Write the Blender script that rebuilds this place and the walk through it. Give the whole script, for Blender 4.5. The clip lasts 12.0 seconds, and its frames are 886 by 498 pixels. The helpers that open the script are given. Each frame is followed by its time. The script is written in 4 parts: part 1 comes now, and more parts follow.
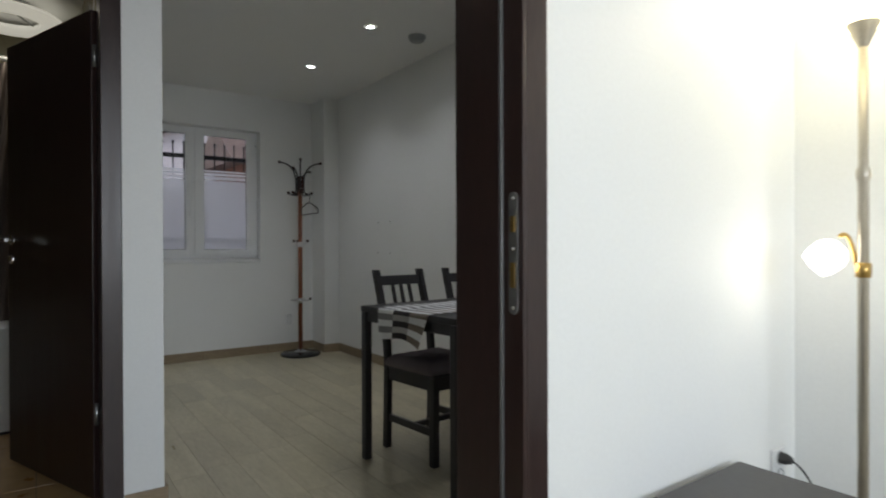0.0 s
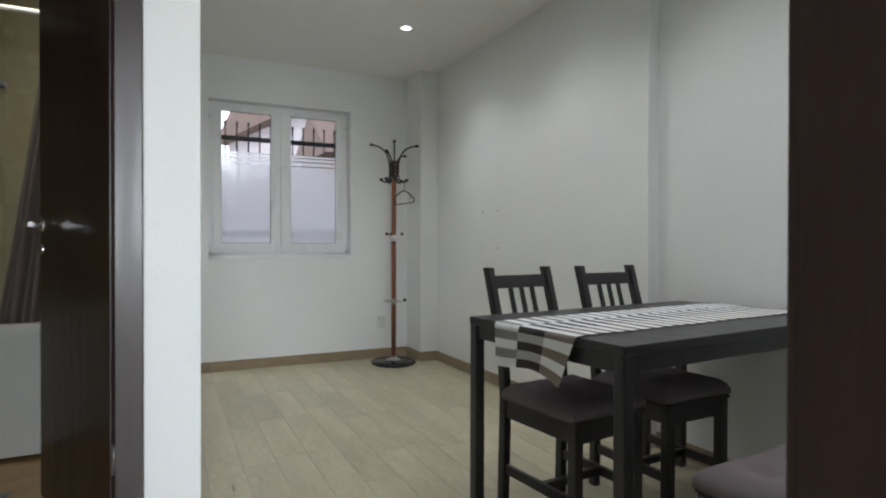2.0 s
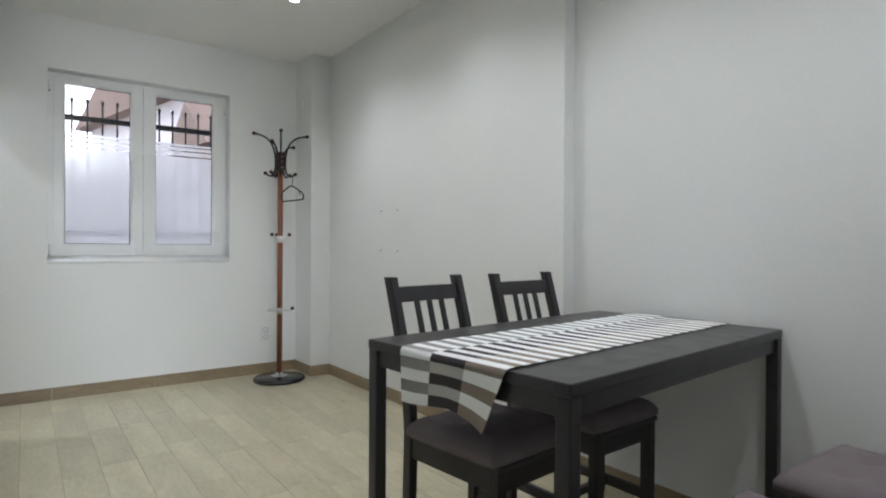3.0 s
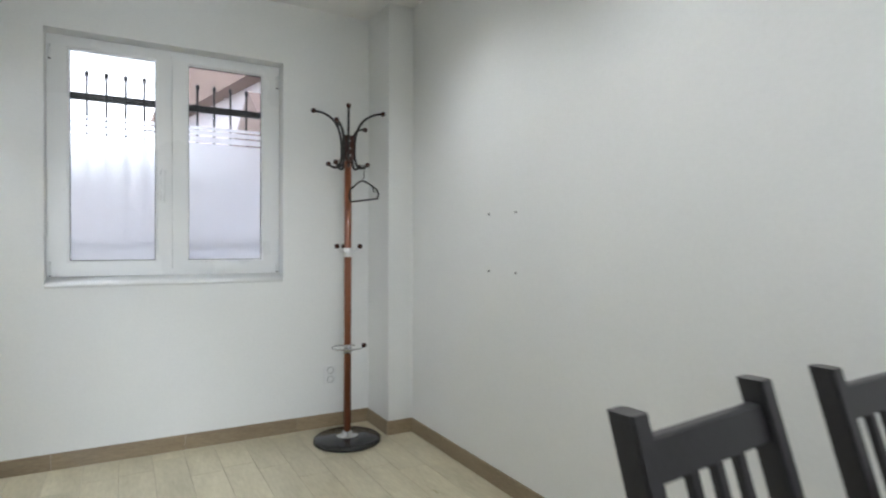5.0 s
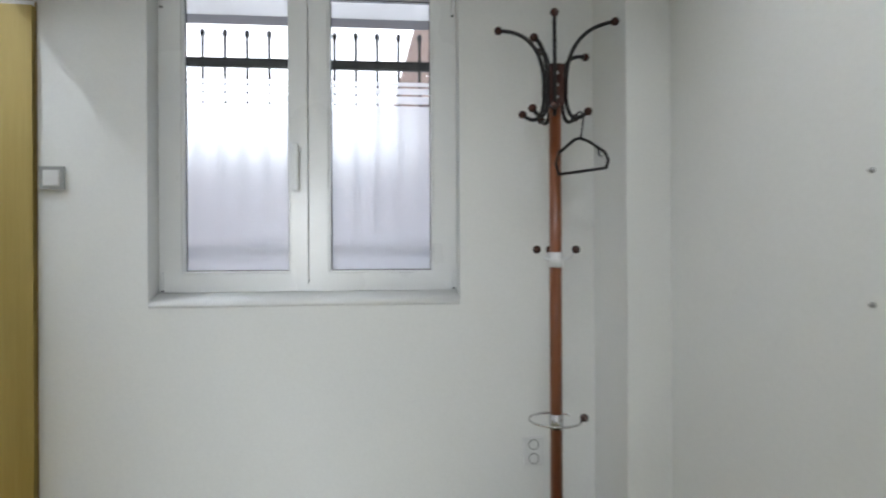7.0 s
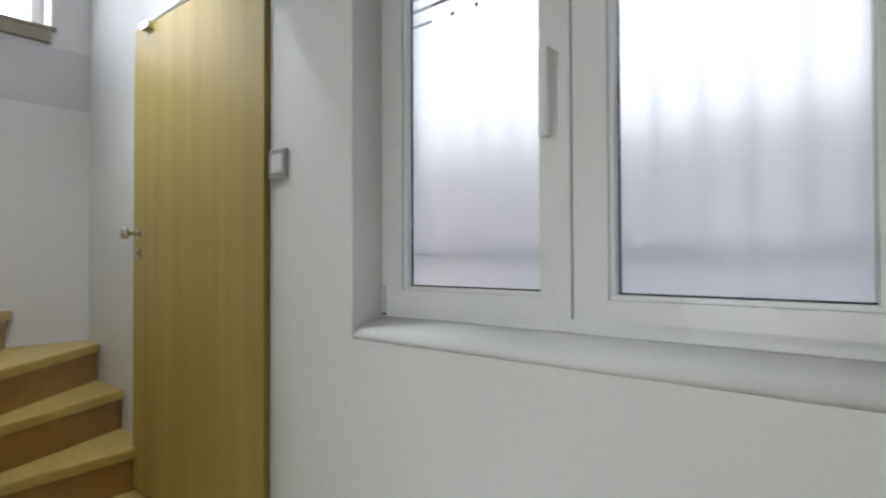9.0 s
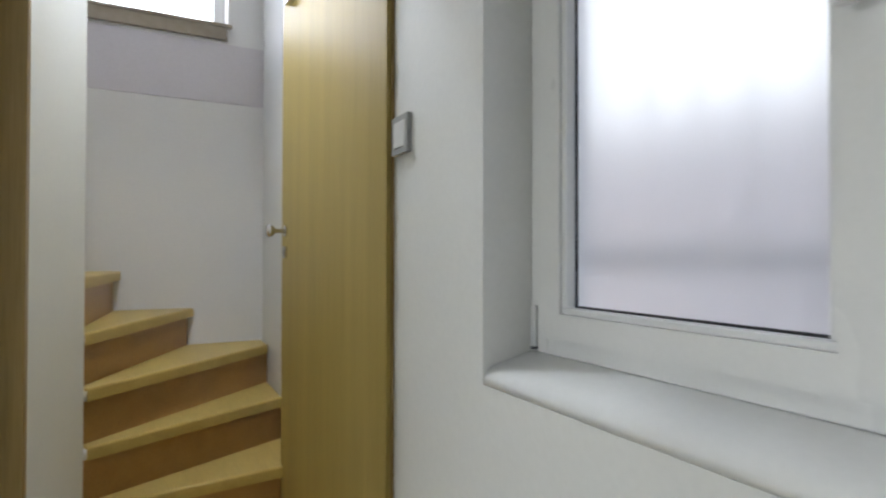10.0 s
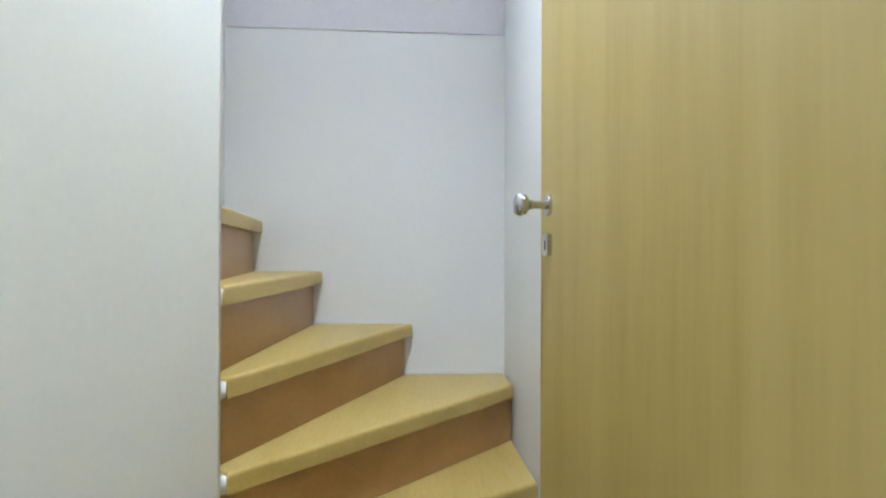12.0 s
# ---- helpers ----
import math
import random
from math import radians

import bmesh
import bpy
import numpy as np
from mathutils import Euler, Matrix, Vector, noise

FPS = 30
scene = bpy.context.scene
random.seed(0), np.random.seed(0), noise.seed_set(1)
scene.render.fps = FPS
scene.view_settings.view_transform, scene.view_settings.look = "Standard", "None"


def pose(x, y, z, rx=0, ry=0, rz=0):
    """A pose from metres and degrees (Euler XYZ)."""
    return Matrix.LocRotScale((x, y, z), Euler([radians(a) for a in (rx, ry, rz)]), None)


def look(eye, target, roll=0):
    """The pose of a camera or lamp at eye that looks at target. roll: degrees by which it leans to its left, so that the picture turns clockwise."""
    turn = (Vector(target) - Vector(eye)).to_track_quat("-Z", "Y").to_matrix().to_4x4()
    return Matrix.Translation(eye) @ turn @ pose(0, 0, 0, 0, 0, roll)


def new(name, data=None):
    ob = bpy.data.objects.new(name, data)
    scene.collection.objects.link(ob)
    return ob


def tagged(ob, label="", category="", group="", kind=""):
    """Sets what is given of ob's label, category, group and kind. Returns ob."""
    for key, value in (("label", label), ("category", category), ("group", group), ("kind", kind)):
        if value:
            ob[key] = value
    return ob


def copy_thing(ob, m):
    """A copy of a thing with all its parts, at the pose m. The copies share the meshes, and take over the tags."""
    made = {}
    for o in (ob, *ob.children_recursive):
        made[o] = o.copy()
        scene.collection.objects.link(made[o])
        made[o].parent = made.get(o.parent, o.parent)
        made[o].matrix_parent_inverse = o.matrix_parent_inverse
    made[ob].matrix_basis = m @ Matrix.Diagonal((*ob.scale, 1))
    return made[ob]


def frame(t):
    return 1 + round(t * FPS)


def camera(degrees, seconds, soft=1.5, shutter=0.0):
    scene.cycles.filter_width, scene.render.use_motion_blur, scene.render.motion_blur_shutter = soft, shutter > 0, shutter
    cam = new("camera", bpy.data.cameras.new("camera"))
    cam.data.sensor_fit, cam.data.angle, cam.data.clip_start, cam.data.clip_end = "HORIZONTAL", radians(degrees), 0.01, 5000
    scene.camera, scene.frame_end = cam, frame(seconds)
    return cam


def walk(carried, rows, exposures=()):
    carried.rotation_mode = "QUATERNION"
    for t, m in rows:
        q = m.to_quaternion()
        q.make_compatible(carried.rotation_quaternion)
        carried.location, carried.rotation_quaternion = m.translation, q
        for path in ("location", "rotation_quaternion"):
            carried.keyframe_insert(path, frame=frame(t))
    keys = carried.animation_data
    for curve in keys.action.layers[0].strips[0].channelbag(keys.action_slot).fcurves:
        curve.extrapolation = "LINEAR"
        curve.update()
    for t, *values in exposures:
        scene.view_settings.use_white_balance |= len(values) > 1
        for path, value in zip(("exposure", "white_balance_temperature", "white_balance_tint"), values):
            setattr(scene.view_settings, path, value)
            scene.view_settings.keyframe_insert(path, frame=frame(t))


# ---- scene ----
cam = camera(75.8, 12.0, soft=2.0, shutter=0.3)
PATH = [
    (0, (0.476, 0.221, 1.040), (1.633, 1.853, 1.030), -0.2),
    (0.5, (0.543, 0.422, 1.026), (1.541, 2.155, 1.018), -0.3),
    (1, (0.644, 0.599, 0.999), (1.494, 2.409, 0.986), -0.3),
    (1.5, (0.715, 0.761, 1.006), (1.539, 2.583, 0.990), -0.1),
    (2, (0.795, 0.955, 1.003), (1.666, 2.755, 0.989), 0.1),
    (2.5, (0.854, 1.107, 1.002), (1.959, 2.774, 0.997), 0.5),
    (2.7, (0.897, 1.17, 1.006), (2.079, 2.783, 0.995), 0.4),
    (4.3, (1.221, 2.015, 1.093), (2.412, 3.622, 1.081), 0.3),
    (4.5, (1.26, 2.121, 1.101), (2.417, 3.752, 1.089), 0.3),
    (5, (1.424, 2.427, 1.108), (2.402, 4.172, 1.091), 0.2),
    (5.5, (1.556, 2.718, 1.115), (2.269, 4.586, 1.102), 0.0),
    (6, (1.694, 3.033, 1.105), (2.318, 4.933, 1.1), -0.1),
    (6.5, (1.825, 3.313, 1.11), (2.372, 5.238, 1.087), -0.1),
    (7, (1.97, 3.605, 1.098), (2.151, 5.597, 1.098), -0.3),
    (7.2, (2.012, 3.713, 1.093), (2.036, 5.711, 1.103), -0.2),
    (8.8, (2.224, 4.745, 1.083), (1.07, 6.378, 1.117), -0.1),
    (9, (2.203, 4.856, 1.085), (0.873, 6.35, 1.119), -0.2),
    (9.5, (2.065, 5.103, 1.093), (0.483, 6.326, 1.126), 0.1),
    (10, (1.888, 5.274, 1.098), (0.117, 6.203, 1.123), 0.1),
    (10.5, (1.7, 5.39, 1.102), (-0.234, 5.897, 1.118), 0.0),
    (11, (1.454, 5.407, 1.107), (-0.528, 5.678, 1.113), 0.2),
    (11.5, (1.194, 5.406, 1.108), (-0.796, 5.602, 1.112), 0.2),
    (12, (0.934, 5.431, 1.098), (-1.061, 5.581, 1.104), 0.2),
]
EXPOSURES = [(0, 0.05, 6050, 11), (0.5, 0.15, 6000, 11), (1.5, 0.82, 6050, 10), (2.5, 1.32, 6000, 10), (4.5, 1.66, 5950, 10), (7, 1.45, 6000, 10), (9.0, 1.2, 6150, 10), (10.5, 1.5, 6100, 10), (11, 1.85, 6000, 8), (11.5, 2.1, 5750, 7), (12, 2.15, 5550, 7)]
walk(cam, [(t, look(eye, target, roll)) for t, eye, target, roll in PATH], EXPOSURES)
SPOT_W, UP_W, READ_W, BATH_W, STAIR_W, SKYGLOW = 13.0, 3.6, 0.4, 6.0, 2.0, 1.2
LIVING_W, WINDOW_W, LANDING_W, OVERCAST = 74, 4.0, 24.0, 0.42

# ---- light ----
world = bpy.data.worlds.new("world")
scene.world = world
world.use_nodes = True
wn = world.node_tree
sky = wn.nodes.new("ShaderNodeTexSky")
sky.sky_type = "NISHITA"
sky.sun_disc = False
sky.sun_elevation = radians(35)
sky.sun_rotation = radians(200)
wn.links.new(sky.outputs[0], wn.nodes["Background"].inputs[0])
wn.nodes["Background"].inputs[1].default_value = 0.15


def lamp(name, kind, m, watts, colour, size=0.1, size_y=None, spot=None):
    data = bpy.data.lights.new(name, kind)
    data.energy, data.color = watts, colour
    if kind == "AREA":
        data.shape, data.size = "DISK", size
        if size_y:
            data.shape, data.size_y = "RECTANGLE", size_y
    elif kind == "SUN":
        data.angle = size
    else:
        data.shadow_soft_size = size
        if spot:
            data.spot_size, data.spot_blend = radians(spot), 1.0
    ob = new(name, data)
    ob.matrix_world = m
    return ob


lamp("sun", "SUN", look((0, 0, 10), (1.9, 5.0, 6.5)), 1.2, (1.0, 0.96, 0.9), radians(12))

# ---- materials ----


def nodes_of(name):
    m = bpy.data.materials.new(name)
    m.use_nodes = True
    t = m.node_tree
    return m, t, t.nodes["Principled BSDF"]


def surface(name, dark, light, rough=0.6, metal=0.0, stretch=(1, 1, 1), coarse=3.0, fine=60.0, bump=0.05, rough_var=0.1, blotch=0.5, space="Object", random_shift=False, piece_var=0.0):
    """Two scales of variation between two colours, with relief and uneven gloss."""
    m, t, b = nodes_of(name)
    n, l = t.nodes.new, t.links.new
    co = n("ShaderNodeTexCoord")
    mp = n("ShaderNodeMapping")
    mp.inputs["Scale"].default_value = stretch
    src = co.outputs[space]
    info = None
    if random_shift or piece_var:
        info = n("ShaderNodeObjectInfo")
    if random_shift:
        add = n("ShaderNodeVectorMath")
        add.operation = "MULTIPLY_ADD"
        add.inputs[0].default_value = (37.0, 53.0, 91.0)
        comb = n("ShaderNodeCombineXYZ")
        for k in range(3):
            l(info.outputs["Random"], comb.inputs[k])
        l(comb.outputs[0], add.inputs[1])
        l(src, add.inputs[2])
        src = add.outputs[0]
    l(src, mp.inputs["Vector"])
    big, small = n("ShaderNodeTexNoise"), n("ShaderNodeTexNoise")
    big.inputs["Scale"].default_value, small.inputs["Scale"].default_value = coarse, fine
    big.inputs["Detail"].default_value, small.inputs["Detail"].default_value = 4, 6
    for k in (big, small):
        l(mp.outputs[0], k.inputs["Vector"])
    mix = n("ShaderNodeMix")
    mix.inputs["Factor"].default_value = 1 - blotch
    l(big.outputs["Fac"], mix.inputs[2])
    l(small.outputs["Fac"], mix.inputs[3])
    ramp = n("ShaderNodeValToRGB")
    ramp.color_ramp.elements[0].position, ramp.color_ramp.elements[1].position = 0.3, 0.7
    ramp.color_ramp.elements[0].color, ramp.color_ramp.elements[1].color = (*dark, 1), (*light, 1)
    l(mix.outputs[0], ramp.inputs[0])
    col = ramp.outputs[0]
    if piece_var:
        hsv = n("ShaderNodeHueSaturation")
        rng = n("ShaderNodeMapRange")
        rng.inputs[3].default_value, rng.inputs[4].default_value = 1 - piece_var, 1 + piece_var
        l(info.outputs["Random"], rng.inputs[0])
        l(rng.outputs[0], hsv.inputs["Value"])
        l(col, hsv.inputs["Color"])
        col = hsv.outputs[0]
    l(col, b.inputs["Base Color"])
    rr = n("ShaderNodeMapRange")
    rr.inputs[3].default_value, rr.inputs[4].default_value = max(0.02, rough - rough_var), min(1, rough + rough_var)
    l(big.outputs["Fac"], rr.inputs[0])
    l(rr.outputs[0], b.inputs["Roughness"])
    b.inputs["Metallic"].default_value = metal
    if bump:
        bp = n("ShaderNodeBump")
        bp.inputs["Strength"].default_value = bump
        bp.inputs["Distance"].default_value = 0.004
        l(mix.outputs[0], bp.inputs["Height"])
        l(bp.outputs[0], b.inputs["Normal"])
    return m


def glow(name, colour, strength):
    m, t, b = nodes_of(name)
    b.inputs["Base Color"].default_value = (0.8, 0.8, 0.8, 1)
    b.inputs["Emission Color"].default_value = (*colour, 1)
    b.inputs["Emission Strength"].default_value = strength
    return m


PAINT = surface("white_wall_paint", (0.74, 0.75, 0.74), (0.80, 0.81, 0.80), 0.55, coarse=1.2, fine=90, bump=0.06, blotch=0.6)
PAINT_WARM = surface("off_white_wall_paint", (0.72, 0.71, 0.71), (0.77, 0.765, 0.76), 0.6, coarse=1.0, fine=80, bump=0.06, blotch=0.6)
CEILING = surface("ceiling_paint", (0.80, 0.80, 0.785), (0.85, 0.85, 0.835), 0.7, coarse=0.9, fine=70, bump=0.03)
PVC = surface("white_pvc", (0.76, 0.77, 0.77), (0.80, 0.81, 0.81), 0.28, coarse=2, fine=150, bump=0.01, rough_var=0.05)
GASKET = surface("black_rubber_gasket", (0.012, 0.012, 0.013), (0.02, 0.02, 0.022), 0.6, bump=0.0)
PLANK = surface("wood_look_floor_tile", (0.37, 0.33, 0.22), (0.58, 0.53, 0.385), 0.32, stretch=(5, 1.1, 1), coarse=1.6, fine=14, bump=0.03, blotch=0.6, random_shift=True, piece_var=0.08)
GROUT = surface("floor_grout", (0.22, 0.19, 0.13), (0.31, 0.27, 0.20), 0.85, coarse=6, fine=200)
SKIRT = surface("wood_look_skirting_tile", (0.20, 0.15, 0.09), (0.33, 0.26, 0.17), 0.35, stretch=(1.2, 1.2, 6), coarse=3, fine=30, bump=0.04, random_shift=True, piece_var=0.1)
DARKWOOD = surface("dark_wenge_veneer", (0.016, 0.008, 0.007), (0.036, 0.019, 0.016), 0.34, stretch=(9, 9, 0.7), coarse=2.5, fine=30, bump=0.05)
BLACKWOOD = surface("black_brown_stain", (0.017, 0.016, 0.018), (0.030, 0.028, 0.031), 0.34, stretch=(3, 3, 1), coarse=5, fine=60, bump=0.04)
OAK = surface("light_oak_veneer", (0.37, 0.275, 0.072), (0.48, 0.375, 0.125), 0.44, stretch=(9, 9, 0.35), coarse=1.6, fine=16, bump=0.04, blotch=0.7)
OAK_FRAME = surface("oak_frame", (0.25, 0.165, 0.05), (0.35, 0.24, 0.085), 0.35, stretch=(9, 9, 0.5), coarse=2, fine=20, bump=0.04)
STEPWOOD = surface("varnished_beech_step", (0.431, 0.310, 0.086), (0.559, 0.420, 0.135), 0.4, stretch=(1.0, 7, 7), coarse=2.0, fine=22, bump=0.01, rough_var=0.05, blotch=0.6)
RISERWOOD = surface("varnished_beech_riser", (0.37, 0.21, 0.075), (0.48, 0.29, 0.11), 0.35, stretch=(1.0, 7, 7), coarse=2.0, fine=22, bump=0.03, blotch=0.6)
RACKWOOD = surface("red_brown_rack_wood", (0.15, 0.045, 0.018), (0.24, 0.08, 0.03), 0.32, stretch=(6, 6, 0.6), coarse=4, fine=40, bump=0.03)
BLACKMETAL = surface("black_metal", (0.012, 0.012, 0.012), (0.025, 0.024, 0.024), 0.35, metal=0.6, coarse=8, fine=80, bump=0.02)
BALLWOOD = surface("dark_red_wood_ball", (0.032, 0.012, 0.009), (0.06, 0.022, 0.016), 0.25, coarse=20, fine=90, bump=0.0)
GRANITE = surface("black_granite_base", (0.008, 0.008, 0.008), (0.035, 0.034, 0.034), 0.2, coarse=40, fine=260, bump=0.0)
CHROME = surface("brushed_chrome", (0.55, 0.55, 0.55), (0.68, 0.68, 0.68), 0.22, metal=1.0, coarse=8, fine=120, bump=0.01)
BRASS = surface("brass", (0.45, 0.29, 0.09), (0.58, 0.39, 0.14), 0.3, metal=1.0, coarse=8, fine=120, bump=0.01)
STEELPLATE = surface("zinc_plate", (0.28, 0.28, 0.28), (0.40, 0.40, 0.39), 0.4, metal=0.9, coarse=12, fine=120, bump=0.02)
FABRIC = surface("grey_brown_cushion_cloth", (0.135, 0.112, 0.118), (0.195, 0.165, 0.172), 0.95, coarse=6, fine=260, bump=0.25, rough_var=0.03)
CLOTH_WHITE = surface("runner_white", (0.78, 0.79, 0.80), (0.87, 0.88, 0.89), 0.9, coarse=8, fine=300, bump=0.2, rough_var=0.05)
CLOTH_DARK = surface("runner_charcoal", (0.035, 0.03, 0.033), (0.06, 0.052, 0.056), 0.9, coarse=8, fine=300, bump=0.2, rough_var=0.05)
CLOTH_TAUPE = surface("runner_taupe", (0.22, 0.18, 0.15), (0.29, 0.25, 0.21), 0.9, coarse=8, fine=300, bump=0.2, rough_var=0.05)
CLOTH_GREY = surface("runner_grey", (0.24, 0.235, 0.24), (0.31, 0.305, 0.31), 0.9, coarse=8, fine=300, bump=0.2, rough_var=0.05)
CLOTH_PALE = surface("runner_pale_grey", (0.42, 0.41, 0.41), (0.50, 0.49, 0.49), 0.9, coarse=8, fine=300, bump=0.2, rough_var=0.05)
LEDGE = surface("grey_brown_ledge", (0.26, 0.22, 0.16), (0.36, 0.31, 0.24), 0.4, coarse=3, fine=30)
LILAC = surface("lilac_grey_band", (0.60, 0.57, 0.60), (0.66, 0.63, 0.66), 0.6, coarse=1, fine=80, bump=0.05)
SEALGREY = surface("grey_rubber_seal", (0.07, 0.07, 0.07), (0.10, 0.10, 0.10), 0.4, bump=0.0)
PLASTIC_GREY = surface("silver_grey_plastic", (0.30, 0.31, 0.31), (0.36, 0.37, 0.37), 0.35, coarse=6, fine=120, bump=0.0)
PLASTIC_WHITE = surface("white_plastic", (0.70, 0.71, 0.71), (0.76, 0.77, 0.77), 0.3, coarse=6, fine=120, bump=0.0)
BATH_TILE = surface("beige_wall_tile", (0.33, 0.29, 0.17), (0.43, 0.39, 0.25), 0.25, coarse=2.2, fine=12, bump=0.02, random_shift=True, piece_var=0.03)
BATH_FLOOR = surface("ochre_floor_tile", (0.40, 0.24, 0.095), (0.55, 0.38, 0.18), 0.3, coarse=3.5, fine=14, bump=0.03, random_shift=True, piece_var=0.05)
ENAMEL = surface("white_enamel", (0.66, 0.66, 0.63), (0.72, 0.72, 0.69), 0.2, coarse=2, fine=40, bump=0.0)
CURTAIN = surface("grey_brown_shower_curtain", (0.12, 0.095, 0.085), (0.17, 0.14, 0.125), 0.7, stretch=(1, 1, 0.2), coarse=4, fine=60, bump=0.1)
STUCCO = surface("pink_stucco", (0.575, 0.500, 0.494), (0.690, 0.613, 0.598), 0.9, coarse=1.2, fine=20, bump=0.2)
STUCCO_WHITE = surface("white_stucco", (0.62, 0.60, 0.58), (0.72, 0.70, 0.68), 0.9, coarse=1.2, fine=20, bump=0.2)
BRICK = surface("terracotta_brick", (0.27, 0.10, 0.06), (0.40, 0.19, 0.12), 0.85, coarse=3, fine=30, bump=0.1, random_shift=True, piece_var=0.2)
ROOF = surface("brown_roof_tile", (0.16, 0.10, 0.08), (0.26, 0.18, 0.14), 0.85, coarse=3, fine=25, bump=0.1)
CONCRETE = surface("grey_concrete", (0.30, 0.29, 0.28), (0.42, 0.41, 0.40), 0.9, coarse=1.5, fine=30, bump=0.2)
LAMP_PAINT = surface("champagne_lamp_metal", (0.42, 0.38, 0.31), (0.50, 0.46, 0.38), 0.35, metal=0.7, coarse=6, fine=80, bump=0.0)
SOFA_GREY = surface("dark_grey_table_laminate", (0.045, 0.042, 0.042), (0.065, 0.062, 0.062), 0.4, coarse=2, fine=60, bump=0.02)
GLOW_SPOT = glow("spot_lens_light", (1.0, 0.97, 0.92), 60)
GLOW_BOWL = glow("lamp_bowl_light", (1.0, 0.86, 0.5), 5)
GLOW_READ = glow("reading_shade_light", (1.0, 0.92, 0.74), 6)
GLOW_BATH = glow("bath_lamp_ring", (1.0, 0.92, 0.72), 0.4)


def clear_glass():
    m, t, b = nodes_of("window_glass")
    b.inputs["Base Color"].default_value = (0.97, 0.98, 0.98, 1)
    b.inputs["Roughness"].default_value = 0.01
    b.inputs["Transmission Weight"].default_value = 1.0
    b.inputs["IOR"].default_value = 1.45
    return m


def frosted():
    m, t, b = nodes_of("frosted_film")
    n, l = t.nodes.new, t.links.new
    b.inputs["Base Color"].default_value = (0.95, 0.95, 0.96, 1)
    b.inputs["Roughness"].default_value = 0.52
    b.inputs["Transmission Weight"].default_value = 1.0
    b.inputs["IOR"].default_value = 1.35
    tr = n("ShaderNodeBsdfTranslucent")
    tr.inputs[0].default_value = (0.93, 0.93, 0.95, 1)
    mx = n("ShaderNodeMixShader")
    mx.inputs[0].default_value = 0.5
    l(b.outputs[0], mx.inputs[1])
    l(tr.outputs[0], mx.inputs[2])
    l(mx.outputs[0], t.nodes["Material Output"].inputs[0])
    return m


GLASS, FROST = clear_glass(), frosted()

# ---- helpers for shapes ----


def box(bm, x0, x1, y0, y1, z0, z1, bevel=0.0, m=None):
    r = bmesh.ops.create_cube(bm, size=1.0)
    vs = r["verts"]
    for v in vs:
        v.co = Vector(((x0 + x1) / 2 + v.co.x * (x1 - x0), (y0 + y1) / 2 + v.co.y * (y1 - y0), (z0 + z1) / 2 + v.co.z * (z1 - z0)))
    if bevel:
        es = list({e for v in vs for e in v.link_edges})
        r = bmesh.ops.bevel(bm, geom=es, offset=bevel, segments=2, affect="EDGES", profile=0.6)
        vs = r["verts"]
    if m is not None:
        bmesh.ops.transform(bm, matrix=m, verts=list({v for v in vs}))
    return bm


def boxes(*rows, bevel=0.0):
    bm = bmesh.new()
    for r in rows:
        box(bm, *r, bevel=bevel)
    return bm


def lathe(profile, seg=28, m=None, bm=None):
    """Turns a profile of (radius, height) about z."""
    bm = bm or bmesh.new()
    rings = []
    for r, z in profile:
        if r < 1e-5:
            rings.append([bm.verts.new((0, 0, z))])
        else:
            rings.append([bm.verts.new((r * math.cos(a), r * math.sin(a), z)) for a in (2 * math.pi * k / seg for k in range(seg))])
    made = [v for ring in rings for v in ring]
    for a, b in zip(rings, rings[1:]):
        for k in range(seg):
            j = (k + 1) % seg
            if len(a) == 1 and len(b) == 1:
                continue
            if len(a) == 1:
                f = bm.faces.new((a[0], b[j], b[k]))
            elif len(b) == 1:
                f = bm.faces.new((a[k], a[j], b[0]))
            else:
                f = bm.faces.new((a[k], a[j], b[j], b[k]))
            f.smooth = True
    if m is not None:
        for v in made:
            v.co = m @ v.co
    bmesh.ops.recalc_face_normals(bm, faces=bm.faces[:])
    return bm


def tube(points, r, seg=10, bm=None):
    """A round bar along points."""
    bm = bm or bmesh.new()
    pts = [Vector(p) for p in points]
    rings = []
    prev = None
    for i, p in enumerate(pts):
        d = (pts[min(i + 1, len(pts) - 1)] - pts[max(i - 1, 0)]).normalized()
        side = prev if prev is not None else (Vector((0, 0, 1)) if abs(d.z) < 0.9 else Vector((1, 0, 0)))
        u = (side - d * side.dot(d)).normalized()
        prev = u
        w = d.cross(u)
        rr = r[i] if isinstance(r, (list, tuple)) else r
        rings.append([bm.verts.new(p + (u * math.cos(a) + w * math.sin(a)) * rr) for a in (2 * math.pi * k / seg for k in range(seg))])
    for a, b in zip(rings, rings[1:]):
        for k in range(seg):
            j = (k + 1) % seg
            bm.faces.new((a[k], a[j], b[j], b[k])).smooth = True
    bm.faces.new(rings[0][::-1])
    bm.faces.new(rings[-1])
    bmesh.ops.recalc_face_normals(bm, faces=bm.faces[:])
    return bm


def arc(p0, p1, p2, n=10):
    """Points of a quadratic curve."""
    a, b, c = Vector(p0), Vector(p1), Vector(p2)
    return [a * (1 - t) ** 2 + b * 2 * t * (1 - t) + c * t * t for t in (k / n for k in range(n + 1))]


